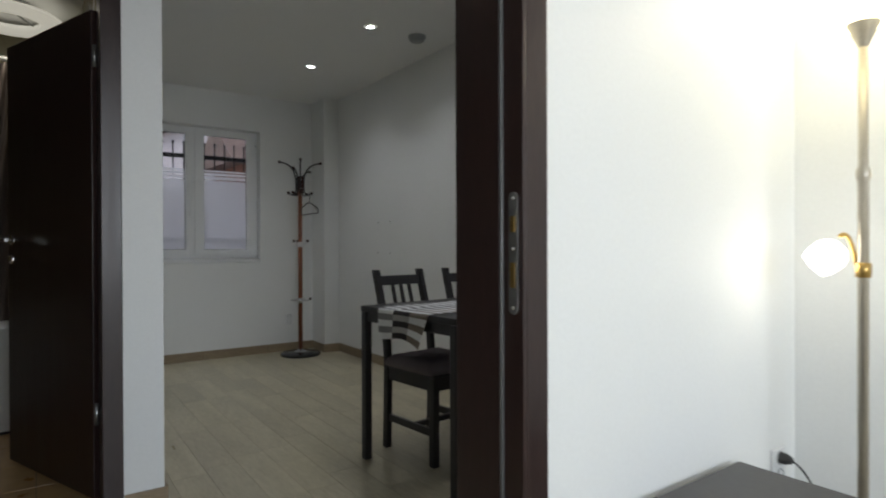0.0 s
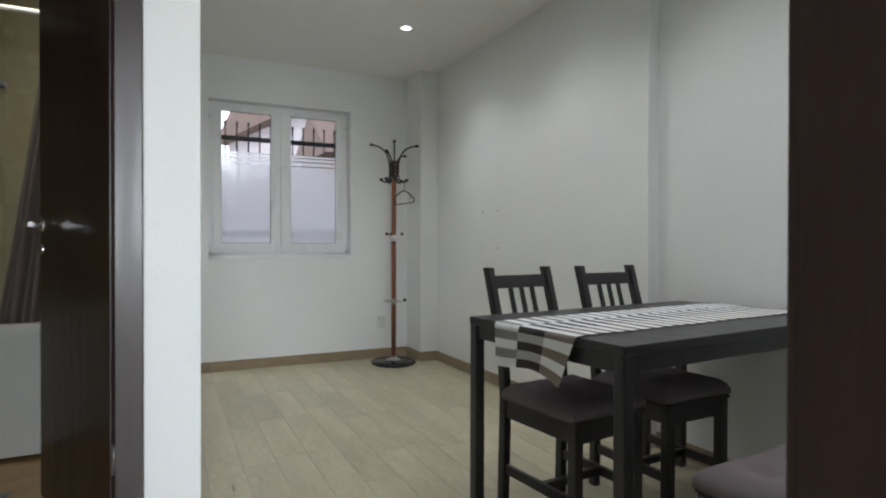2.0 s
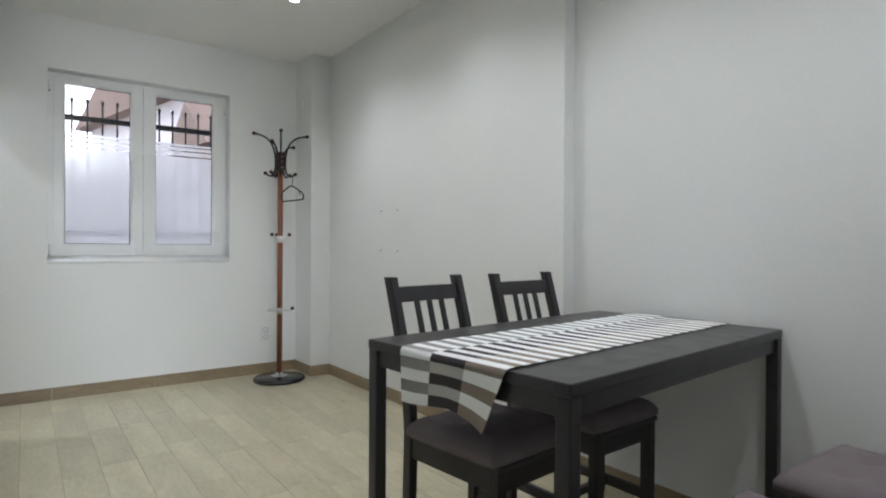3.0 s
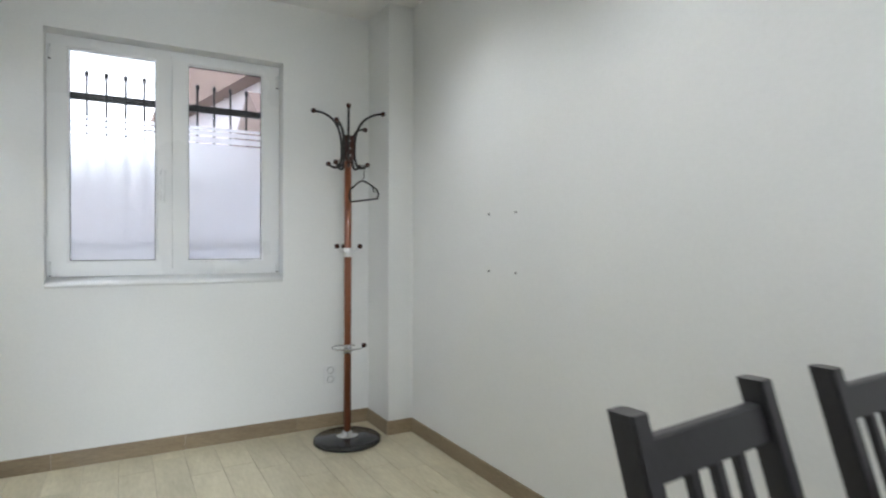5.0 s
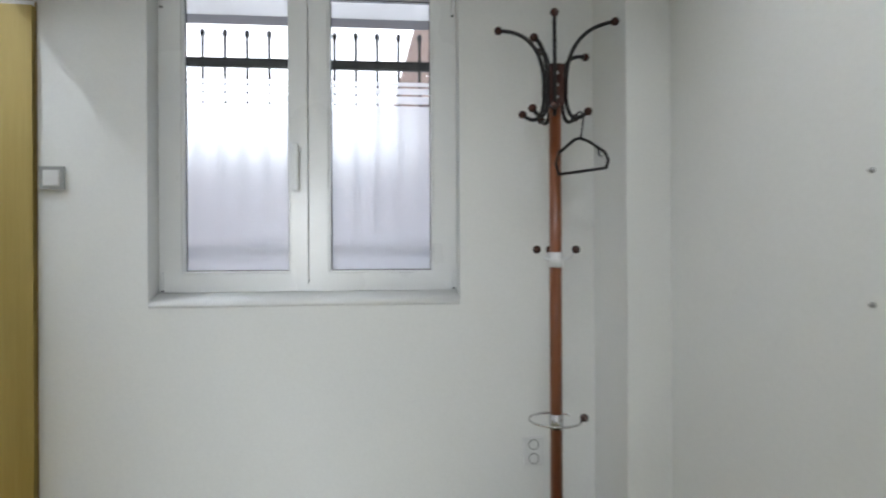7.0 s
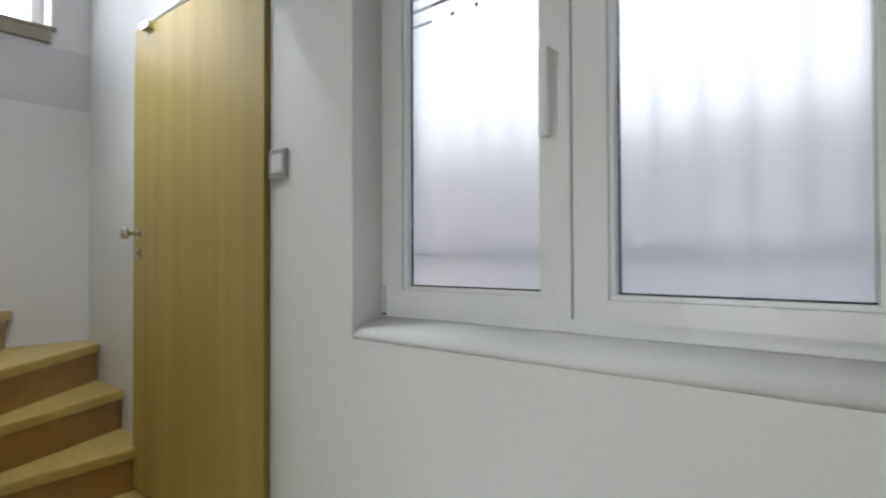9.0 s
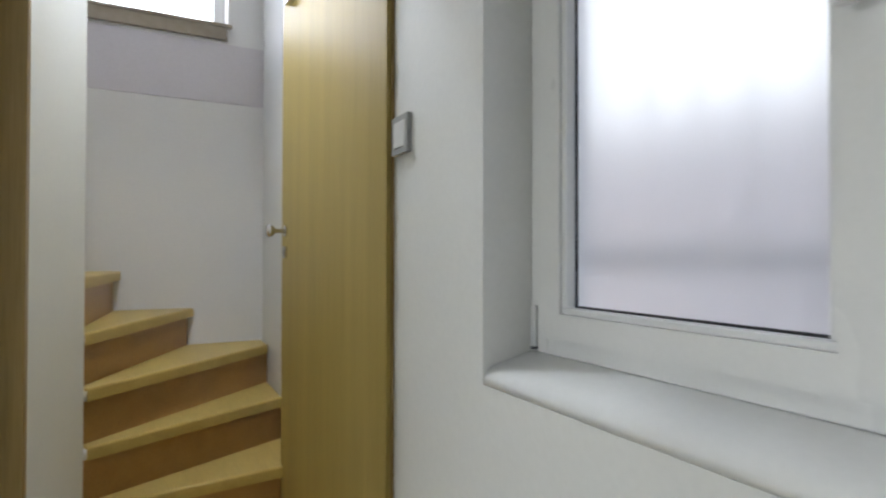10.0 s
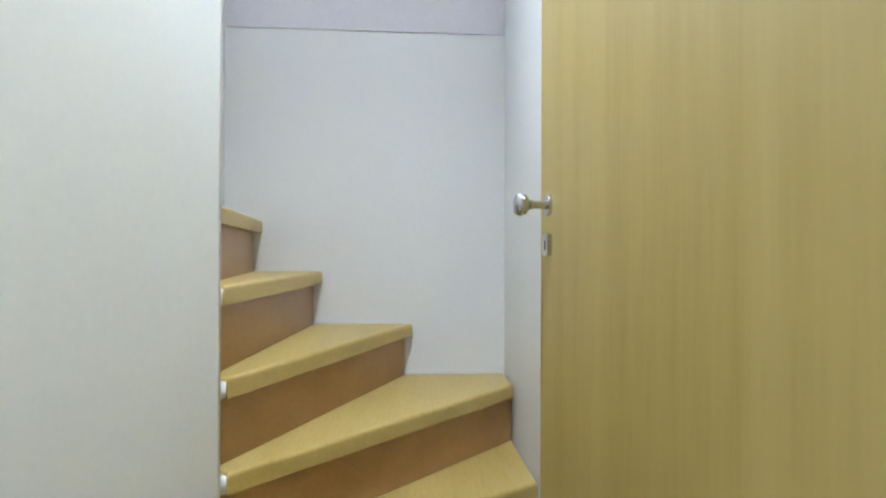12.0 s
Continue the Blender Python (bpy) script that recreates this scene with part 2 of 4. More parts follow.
def prism(outline, z0, z1, bevel=0.0):
    """A slab with the outline (x, y), counter-clockwise."""
    bm = bmesh.new()
    lo = [bm.verts.new((x, y, z0)) for x, y in outline]
    hi = [bm.verts.new((x, y, z1)) for x, y in outline]
    bm.faces.new(lo[::-1])
    top = bm.faces.new(hi)
    n = len(outline)
    for k in range(n):
        bm.faces.new((lo[k], lo[(k + 1) % n], hi[(k + 1) % n], hi[k]))
    bmesh.ops.recalc_face_normals(bm, faces=bm.faces[:])
    if bevel:
        bmesh.ops.bevel(bm, geom=list(top.edges), offset=bevel, segments=3, affect="EDGES", profile=0.5)
    return bm


def mesh_of(name, bm, material, smooth=False):
    me = bpy.data.meshes.new(name)
    if smooth:
        for f in bm.faces:
            f.smooth = True
    bm.to_mesh(me)
    bm.free()
    me.materials.append(material)
    return me


def part(name, bm, material, parent=None, label="", smooth=False):
    ob = new(name, mesh_of(name, bm, material, smooth))
    if parent is not None:
        ob.parent = parent
    if label:
        ob["label"] = label
    return ob


def thing(name, m, label, category, group="", kind=""):
    ob = new(name)
    ob.empty_display_size = 0.1
    ob.matrix_world = m
    return tagged(ob, label, category, group, kind)


def setting(name, bm, material, label, category):
    return tagged(part(name, bm, material), label, category, kind="structure")


def piece(name, mesh, parent, place):
    ob = new(name, mesh)
    ob.parent = parent
    ob.location = place
    return ob

# ---- structure ----
H = 2.5

wall_north = setting("wall_north", boxes((-1.2, -0.16, 5.77, 6.07, -0.02, 3.2), (-0.16, 0.704, 5.80, 6.07, -0.02, 2.04), (-0.16, 0.704, 5.77, 6.07, 2.04, 3.2), (0.704, 1.085, 5.77, 6.07, -0.02, 3.2), (2.232, 3.25, 5.77, 6.07, -0.02, 3.2), (1.085, 2.232, 5.77, 6.07, -0.02, 0.886), (1.085, 2.232, 5.77, 6.07, 2.156, 3.2)), PAINT, "smooth white painted wall around the window", "wall")
wall_east = setting("wall_east", boxes((2.915, 3.25, 3.03, 5.77, -0.02, H + 0.1)), PAINT, "smooth white painted wall with four screw anchors", "wall")
pilaster = setting("pilaster", boxes((2.76, 2.915, 5.455, 5.77, -0.02, H + 0.1)), PAINT, "white painted corner pilaster beside the coat stand", "pilaster")
wall_east_recess = setting("wall_east_recess", boxes((2.985, 3.25, 0.99, 3.03, -0.02, H + 0.1)), PAINT, "white painted wall set back behind the table", "wall")
wall_south = setting("wall_south", boxes((1.25, 2.985, 1.045, 1.2295, -0.02, H + 0.1), (-1.2, 0.34, 1.045, 1.2295, -0.02, H + 0.1), (0.34, 1.25, 1.045, 1.2295, 2.08, H + 0.1)), PAINT, "white painted wall with the dark door frame", "wall")
wall_hall = setting("wall_hall_west", boxes((-1.35, -1.2, 0.99, 5.0, -0.02, H + 0.1)), PAINT, "plain white hall wall", "wall")
wall_bath = setting("wall_bath", boxes((-1.2, -0.14, 2.73, 2.85, -0.02, H + 0.1), (0.70, 0.88, 2.73, 2.85, -0.02, H + 0.1), (-0.14, 0.70, 2.73, 2.85, 2.06, H + 0.1)), PAINT, "white painted wall with the bathroom door", "wall")
wall_partition = setting("wall_partition", prism([(0.78, 2.85), (0.88, 2.85), (0.81, 4.80), (0.71, 4.80)], -0.02, H + 0.1), PAINT, "white painted partition wall", "wall")


def rounded_wall():
    r, cx, cy = 0.09, -0.07, 5.03
    pts = [(0.81, 4.80), (0.81, 5.04), (0.58, 5.04)]
    pts += [(cx + r * math.cos(a), cy + r * math.sin(a)) for a in (radians(90 + 7.5 * k) for k in range(13))]
    pts += [(cx - r, 4.80)]
    bm = prism(pts, -0.02, 3.2)
    for f in bm.faces:
        f.smooth = abs(f.normal.z) < 0.5 and f.calc_area() < 0.2
    return bm


wall_stair = setting("wall_stair_inner", rounded_wall(), PAINT, "white painted wall with a rounded end inside the stair", "wall")
wall_stair_back = setting("wall_stair_back", boxes((-1.2, -0.15, 4.80, 4.88, -0.02, 3.2)), PAINT_WARM, "white wall behind the winding stair", "wall")
wall_west = setting("wall_west", boxes((-1.2, -0.9, 4.88, 5.77, -0.02, 2.16), (-1.2, -0.9, 5.61, 5.77, 2.16, 3.2), (-1.2, -0.9, 4.88, 5.61, 2.85, 3.2)), PAINT_WARM, "off-white stairwell wall below a high window", "wall")
ceiling = setting("ceiling", boxes((-1.2, 3.25, 0.99, 4.80, H, H + 0.1), (0.60, 3.25, 4.80, 5.77, H, H + 0.1)), CEILING, "flat white plaster ceiling with recessed spots", "ceiling")
stair_lintel = setting("wall_above_stair_door", boxes((0.60, 0.805, 5.03, 5.77, 2.03, H)), PAINT, "white painted wall above the stair door", "wall")
ceiling_stair = setting("ceiling_stair", boxes((-1.2, 0.60, 4.80, 5.77, 3.2, 3.3), (0.60, 0.62, 5.0, 5.77, H + 0.1, 3.2)), CEILING, "white stairwell ceiling", "ceiling")

# living room around the start of the walk
wall_living_east = setting("wall_living_east", boxes((2.42, 2.6, -3.0, 1.045, -0.02, H + 0.1)), PAINT, "white painted living room wall lit by the lamp", "wall")
# The opening in the south wall is unseen, cut only for the area lamp.
wall_living_south = setting("wall_living_south", boxes((-2.2, -0.6, -3.15, -3.0, -0.02, H + 0.1), (1.4, 2.6, -3.15, -3.0, -0.02, H + 0.1), (-0.6, 1.4, -3.15, -3.0, -0.02, 0.85), (-0.6, 1.4, -3.15, -3.0, 2.25, H + 0.1)), PAINT, "plain white living room wall", "wall")
wall_living_west = setting("wall_living_west", boxes((-2.35, -2.2, -3.0, 1.045, -0.02, H + 0.1)), PAINT, "plain white living room wall", "wall")
wall_living_north = setting("wall_living_north", boxes((-2.2, -1.2, 1.045, 1.14, -0.02, H + 0.1)), PAINT, "plain white living room wall", "wall")
ceiling_living = setting("ceiling_living", boxes((-2.2, 2.6, -3.0, 0.99, H, H + 0.1)), CEILING, "white living room ceiling", "ceiling")

floor = setting("floor", boxes((-2.3, 3.25, -3.0, 5.77, -0.12, -0.006)), GROUT, "wood-look porcelain plank floor in beige and brown", "floor")
floor_bath = setting("floor_bath", boxes((-1.2, 0.78, 2.80, 4.80, -0.005, 0.02)), GROUT, "ochre tiled bathroom floor", "floor")
landing = setting("landing", boxes((-0.30, 0.706, 5.041, 5.7695, 0.0, 0.20)), STEPWOOD, "raised wooden stair landing", "landing")
ceiling_bath = setting("ceiling_bath", boxes((-1.2, 0.78, 2.85, 4.80, 2.42, 2.495)), CEILING, "white bathroom ceiling", "ceiling")
bath_back = setting("wall_bath_back", boxes((-1.2, 0.78, 4.775, 4.797, 0.0, 2.42)), BATH_TILE, "beige tiled wall behind the bathtub", "wall")
bath_side = setting("wall_bath_west", boxes((-1.2, -1.17, 2.85, 4.775, 0.0, 2.42)), BATH_TILE, "beige tiled bathroom wall", "wall")
bath_east = setting("wall_bath_east", boxes((0.685, 0.70, 2.853, 4.775, 0.0, 2.42)), BATH_TILE, "beige tiled bathroom wall", "wall")


# ---- door frames and doors ----
def hall_frame():
    f = thing("door_1", pose(0, 0, 0), "dark wenge door frame with a zinc strike plate, no leaf in view", "door frame", kind="structure")
    part("jamb", boxes((1.232, 1.2498, 1.095, 1.2295, 0, 2.05), (1.241, 1.2498, 1.0315, 1.095, 0, 2.05), bevel=0.002), DARKWOOD, f)
    part("jamb", boxes((0.342, 0.37, 1.0315, 1.2295, 0, 2.05), bevel=0.003), DARKWOOD, f)
    part("head", boxes((0.342, 1.2498, 1.0315, 1.2295, 2.05, 2.078), bevel=0.003), DARKWOOD, f)
    part("casing", boxes((1.234, 1.308, 1.2298, 1.241, 0, 2.08), bevel=0.003), DARKWOOD, f)
    part("casing", boxes((1.250, 1.309, 1.0315, 1.0448, 0, 2.078), bevel=0.003), DARKWOOD, f)
    part("casing", boxes((0.283, 0.3418, 1.0315, 1.0448, 0, 2.078), bevel=0.003), DARKWOOD, f)
    part("seal", tube([(1.2365, 1.0895, 0.0), (1.2365, 1.0895, 2.04)], 0.005, 8), SEALGREY, f, "grey rubber seal")
    outline = []
    for cz, a0 in ((1.134, 0), (0.917, 180)):
        outline += [(1.057 + 0.0125 * math.cos(radians(a0 + 15 * k)), cz + 0.0125 * math.sin(radians(a0 + 15 * k))) for k in range(13)]
    bm = prism(outline, 0, 0.003)
    bmesh.ops.transform(bm, matrix=Matrix(((0, 0, -1, 1.2405), (1, 0, 0, 0), (0, 1, 0, 0), (0, 0, 0, 1))), verts=bm.verts[:])
    plate = part("strike_plate", bm, STEELPLATE, f, "zinc strike plate with two latch slots")
    for z0, z1 in ((1.067, 1.099), (0.957, 1.007)):
        part("latch_slot", boxes((1.2355, 1.2374, 1.051, 1.063, z0, z1)), BRASS, plate)
    for z in (1.134, 0.917, 1.034):
        part("screw", lathe([(0, 0.002), (0.004, 0.001), (0.0045, 0)], 10, pose(1.2375, 1.057, z, 0, -90, 0)), CHROME, plate)
    return f


hall_frame()


def bath_door():
    f = thing("door_2", pose(0, 0, 0), "dark wenge bathroom door standing open into the bathroom", "door", kind="structure")
    part("jamb", boxes((0.665, 0.70, 2.726, 2.856, 0, 2.03), bevel=0.003), DARKWOOD, f)
    part("jamb", boxes((-0.14, -0.105, 2.726, 2.856, 0, 2.03), bevel=0.003), DARKWOOD, f)
    part("head", boxes((-0.14, 0.70, 2.726, 2.856, 2.03, 2.06), bevel=0.003), DARKWOOD, f)
    part("casing", boxes((0.665, 0.735, 2.712, 2.7255, 0, 2.03), bevel=0.003), DARKWOOD, f)
    part("casing", boxes((-0.175, -0.105, 2.712, 2.7255, 0, 2.03), bevel=0.003), DARKWOOD, f)
    part("casing", boxes((-0.175, 0.735, 2.712, 2.7255, 2.0305, 2.10), bevel=0.003), DARKWOOD, f)
    ang = math.degrees(math.atan2(3.56 - 2.815, 0.335 - 0.628))
    leaf = part("leaf", boxes((0, 0.79, -0.04, 0, 0.045, 1.975), bevel=0.003), DARKWOOD, f, "dark wenge door leaf")
    leaf.matrix_world = pose(0.645, 2.845, 0, 0, 0, ang)
    for z in (0.34, 1.75):
        h = part("hinge", lathe([(0, 0), (0.008, 0), (0.008, 0.085), (0, 0.085)], 12, pose(0.656, 2.838, z)), STEELPLATE, f, "zinc hinge")
    for s, off in ((1, 0.0), (-1, -0.04)):
        turn = pose(0.745, off, 1.075, -90 * s, 0, 0)
        part("rose", lathe([(0, 0.008), (0.020, 0.008), (0.024, 0.004), (0.024, 0)], 20, turn), CHROME, leaf, "chrome rose")
        part("handle", tube([(0.745, off, 1.075), (0.745, off + s * 0.045, 1.075), (0.735, off + s * 0.055, 1.075), (0.645, off + s * 0.058, 1.075)], 0.009, 12), CHROME, leaf, "chrome lever handle")
        part("lock_rose", lathe([(0, 0.012), (0.016, 0.012), (0.022, 0.006), (0.022, 0)], 20, pose(0.745, off, 0.985, -90 * s, 0, 0)), CHROME, leaf, "chrome thumb turn")
    return f


bath_door()


def stair_door():
    f = thing("door_3", pose(0, 0, 0), "light oak stair door standing wide open against the wall", "door", kind="structure")
    part("jamb", boxes((0.640, 0.664, 5.0405, 5.088, 0.20, 1.99), (0.6645, 0.696, 5.0405, 5.094, 0.20, 1.99), bevel=0.002), OAK_FRAME, f)
    part("jamb", boxes((0.7042, 0.7085, 5.763, 5.7695, 0.20, 1.99), bevel=0.0008), OAK_FRAME, f)
    part("head", boxes((0.640, 0.706, 5.0405, 5.7565, 1.9905, 2.028), bevel=0.002), OAK_FRAME, f)
    part("threshold", boxes((0.640, 0.706, 5.095, 5.7565, 0.2005, 0.210), bevel=0.003), OAK_FRAME, f)
    leaf = part("leaf", boxes((0, 0.8525, -0.038, 0, 0.214, 1.975), bevel=0.0012), OAK, f, "light oak veneer door leaf")
    leaf.matrix_world = pose(0.7000, 5.7532, 0, 0, 0, 180 + 3.4)
    for s, off in ((1, 0.0), (-1, -0.038)):
        turn = pose(0.800, off, 1.183, -90 * s, 0, 0)
        plate = prism([(0.014 * math.cos(a) , 0.006 * (1 if math.sin(a) > 0 else -1) + 0.014 * math.sin(a)) for a in (radians(15 * k) for k in range(24))], 0, 0.006)
        bmesh.ops.transform(plate, matrix=turn, verts=plate.verts[:])
        part("rose", plate, CHROME, leaf, "chrome rose")
        escutcheon = prism([(0.0145 * (1 if math.cos(a) > 0 else -1) * abs(math.cos(a)) ** 0.35, 0.0205 * (1 if math.sin(a) > 0 else -1) * abs(math.sin(a)) ** 0.35) for a in (radians(15 * k + 1) for k in range(24))], 0, 0.009)
        bmesh.ops.transform(escutcheon, matrix=pose(0.800, off, 1.110, -90 * s, 0, 0), verts=escutcheon.verts[:])
        part("lock_plate", escutcheon, CHROME, leaf, "chrome keyhole plate")
        part("keyhole", boxes((0.797, 0.803, off + s * 0.0092 - 0.0004, off + s * 0.0092 + 0.0004, 1.100, 1.117)), GASKET, leaf)
        knob = part("knob", lathe([(0.008, 0), (0.007, 0.03), (0.010, 0.04), (0.019, 0.046), (0.022, 0.056), (0.018, 0.064), (0, 0.066)], 24, turn), CHROME, leaf, "round chrome door knob")
    part("strike_plate", boxes((0.642, 0.652, 5.0883, 5.0905, 1.05, 1.24)), STEELPLATE, f)
    bolt = part("top_bolt", boxes((0.70, 0.76, 0.0005, 0.022, 1.945, 1.974), bevel=0.003), CHROME, leaf, "metal bolt on the top edge")
    return f


stair_door()
# Thin lilac-grey sheet covers the stair wall from z 1.80 to the ledge.
band = setting("wall_west_upper_band", boxes((-0.8995, -0.896, 4.881, 5.7695, 1.80, 2.074)), LILAC, "lilac-grey upper band of the stair wall", "wall")


# ---- window ----
def window():
    w = thing("window_1", pose(0, 0, 0), "white two-sash PVC window, frosted film on the lower panes", "window", kind="structure")
    x0, x1, z0, z1 = 1.0855, 2.2315, 0.936, 2.1555
    y0, y1 = 5.868, 5.93
    fr = part("window_frame", boxes((x0, x0 + 0.045, y0, y1, z0, z1), (x1 - 0.045, x1, y0, y1, z0, z1), (x0 + 0.045, x1 - 0.045, y0, y1, z0, z0 + 0.04), (x0 + 0.045, x1 - 0.045, y0, y1, z1 - 0.03, z1), bevel=0.003), PVC, w)
    bm = bmesh.new()
    profile = [(5.7703, 0.8865), (6.06, 0.8865), (6.06, 0.9355), (5.866, 0.9355), (5.800, 0.919), (5.786, 0.9145), (5.777, 0.908), (5.7715, 0.899)]
    ends = [[bm.verts.new((x, y, z)) for y, z in profile] for x in (x0, x1)]
    bm.faces.new(ends[0])
    bm.faces.new(ends[1][::-1])
    n = len(profile)
    for k in range(n):
        bm.faces.new((ends[0][k], ends[1][k], ends[1][(k + 1) % n], ends[0][(k + 1) % n])).smooth = k >= 3
    bmesh.ops.recalc_face_normals(bm, faces=bm.faces[:])
    part("window_sill", bm, PAINT, w, "painted sloping sill")
    for gx0, gx1, sx0, sx1 in ((1.174, 1.583, 1.122, 1.648), (1.726, 2.138, 1.654, 2.192)):
        gz0, gz1, sz0, sz1 = 1.006, 2.098, 0.965, 2.134
        sash = part("sash", boxes((sx0, gx0, 5.856, 5.912, sz0, sz1), (gx1, sx1, 5.856, 5.912, sz0, sz1), (gx0, gx1, 5.856, 5.912, sz0, gz0), (gx0, gx1, 5.856, 5.912, gz1, sz1)), PVC, w)
        b = 0.010
        part("glazing_bead", boxes((gx0, gx0 + b, 5.862, 5.880, gz0 + b, gz1 - b), (gx1 - b, gx1, 5.862, 5.880, gz0 + b, gz1 - b), (gx0, gx1, 5.862, 5.880, gz0, gz0 + b), (gx0, gx1, 5.862, 5.880, gz1 - b, gz1), bevel=0.003), PVC, sash)
        g = 0.0035
        part("gasket", boxes((gx0 + b, gx0 + b + g, 5.8802, 5.884, gz0 + b, gz1 - b), (gx1 - b - g, gx1 - b, 5.8802, 5.884, gz0 + b, gz1 - b), (gx0 + b + g, gx1 - b - g, 5.8802, 5.884, gz0 + b, gz0 + b + g), (gx0 + b + g, gx1 - b - g, 5.8802, 5.884, gz1 - b - g, gz1 - b)), GASKET, sash)
        pane = part("pane", boxes((gx0 + 0.004, gx1 - 0.004, 5.886, 5.890, gz0 + 0.004, gz1 - 0.004)), GLASS, sash, "clear window glass")
        pane.visible_shadow = False
        for k, (a, c) in enumerate(((gz0 + 0.006, 1.669), (1.677, 1.708), (1.716, 1.740), (1.748, 1.764))):
            bm = bmesh.new()
            vs = [bm.verts.new(p) for p in ((gx0 + 0.012, 5.8845, a), (gx1 - 0.012, 5.8845, a), (gx1 - 0.012, 5.8845, c), (gx0 + 0.012, 5.8845, c))]
            bm.faces.new(vs)
            film = part("film_strip", bm, FROST, sash, "frosted privacy film")
            film.visible_shadow = False
    part("astragal", boxes((1.634, 1.668, 5.873, 5.909, 0.98, 2.12), bevel=0.002), PVC, w)
    # lever on the meeting stile
    lever = part("window_handle", lathe([(0, 0.012), (0.014, 0.012), (0.016, 0.008), (0.016, 0)], 20, pose(1.607, 5.856, 1.49, 90, 0, 0)), PVC, w, "white window lever")
    part("lever", boxes((1.597, 1.617, 5.820, 5.840, 1.325, 1.506), (1.601, 1.613, 5.8395, 5.857, 1.482, 1.498), bevel=0.006), PVC, lever)
    for hx in (1.100, 2.217):
        for hz in (0.985, 2.07):
            part("hinge", lathe([(0, 0), (0.0055, 0), (0.0055, 0.07), (0, 0.07)], 12, pose(hx, 5.8635, hz - 0.04)), PVC, w)
            part("hinge_pin", lathe([(0, 0), (0.006, 0), (0.006, 0.004), (0, 0.004)], 12, pose(hx, 5.8635, hz - 0.0445)), GASKET, w)
    return w


window()


def stair_window():
    w = thing("window_2", pose(0, 0, 0), "bright high stairwell window above a wooden ledge", "window", kind="structure")
    part("window_frame", boxes((-1.1, -1.04, 4.881, 4.93, 2.161, 2.849), (-1.1, -1.04, 5.56, 5.609, 2.161, 2.849), (-1.1, -1.04, 4.93, 5.56, 2.161, 2.21), (-1.1, -1.04, 4.93, 5.56, 2.80, 2.849), bevel=0.003), PVC, w)
    pane = part("pane", boxes((-1.075, -1.069, 4.93, 5.56, 2.21, 2.80)), GLASS, w)
    pane.visible_shadow = False
    part("window_sill", boxes((-1.04, -0.872, 4.881, 5.625, 2.145, 2.1605), (-0.898, -0.876, 4.881, 5.605, 2.088, 2.1445), bevel=0.003), LEDGE, w, "grey-brown window ledge")
    return w


stair_window()


# ---- stairs ----
def stairs():
    s = thing("staircase", pose(0, 0, 0), "winding varnished beech staircase rising round a white wall", "staircase", kind="structure")
    c = Vector((-0.07, 5.03))
    r = 0.092

    def inner(deg):
        return (c.x + r * math.cos(radians(deg)), c.y + r * math.sin(radians(deg)))
    rows = [(0.368, inner(96), (-0.16, 5.766)), (0.535, inner(110), (-0.452, 5.766)), (0.702, inner(122), (-0.75, 5.766)), (0.865, inner(136), (-0.897, 5.445)), (1.032, inner(148), (-0.897, 5.157)), (1.19, inner(166), (-0.897, 4.97)), (1.36, (-0.151, 4.91), (-0.897, 4.905))]
    corner = (-0.897, 5.766)
    for k, (z, a, b) in enumerate(rows[:-1]):
        nz, na, nb = rows[k + 1]
        ring = [a]
        ring.append(b)
        if b[1] > 5.7 and nb[1] < 5.7:
            ring.append(corner)
        ring += [nb, na]
        d = Vector((b[0] - a[0], b[1] - a[1])).normalized()
        front = Vector((-d.y, d.x)) * 1
        if front.dot(Vector((nb[0] - b[0], nb[1] - b[1]))) > 0:
            front = -front
        e = 0.028
        top = [(a[0] + front.x * e, a[1] + front.y * e), (b[0] + front.x * e, b[1] + front.y * e)]
        top[1] = (max(-0.897, top[1][0]), min(5.766, top[1][1]))
        if b[1] > 5.7:
            top[1] = (top[1][0], 5.766)
        ring2 = top + ring[1:] if ring[1] != top[1] else top + ring[2:]
        clean = []
        for p in ring2:
            if not clean or (Vector(p) - Vector(clean[-1])).length > 1e-3:
                clean.append(p)
        area = sum(p[0] * q[1] - q[0] * p[1] for p, q in zip(clean, clean[1:] + clean[:1]))
        if area < 0:
            clean.reverse()
        tread = part("tread", prism(clean, z - 0.038, z, bevel=0.008), STEPWOOD, s)
        lo = z - 0.17
        q0, q1 = Vector(a), Vector(b)
        n = -front * 0.018
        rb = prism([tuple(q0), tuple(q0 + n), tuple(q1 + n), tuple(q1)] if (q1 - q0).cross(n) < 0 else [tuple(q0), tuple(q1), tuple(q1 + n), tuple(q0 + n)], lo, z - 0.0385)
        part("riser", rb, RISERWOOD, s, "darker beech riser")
        inner_block = lathe([(0, 0), (0.014, 0), (0.014, 0.03), (0, 0.03)], 10, pose(a[0] + front.x * 0.012, a[1] + front.y * 0.012, z - 0.036))
        part("nosing_end", inner_block, PAINT_WARM, s, "paint-smeared end of the tread")
    z, a, b = rows[-1]
    part("trim", boxes((-0.8985, -0.890, 5.165, 5.44, 0.8655, 0.873), (-0.8985, -0.890, 5.45, 5.76, 0.7025, 0.710)), PAINT_WARM, s, "white caulk line along the wall")
    return s


stairs()


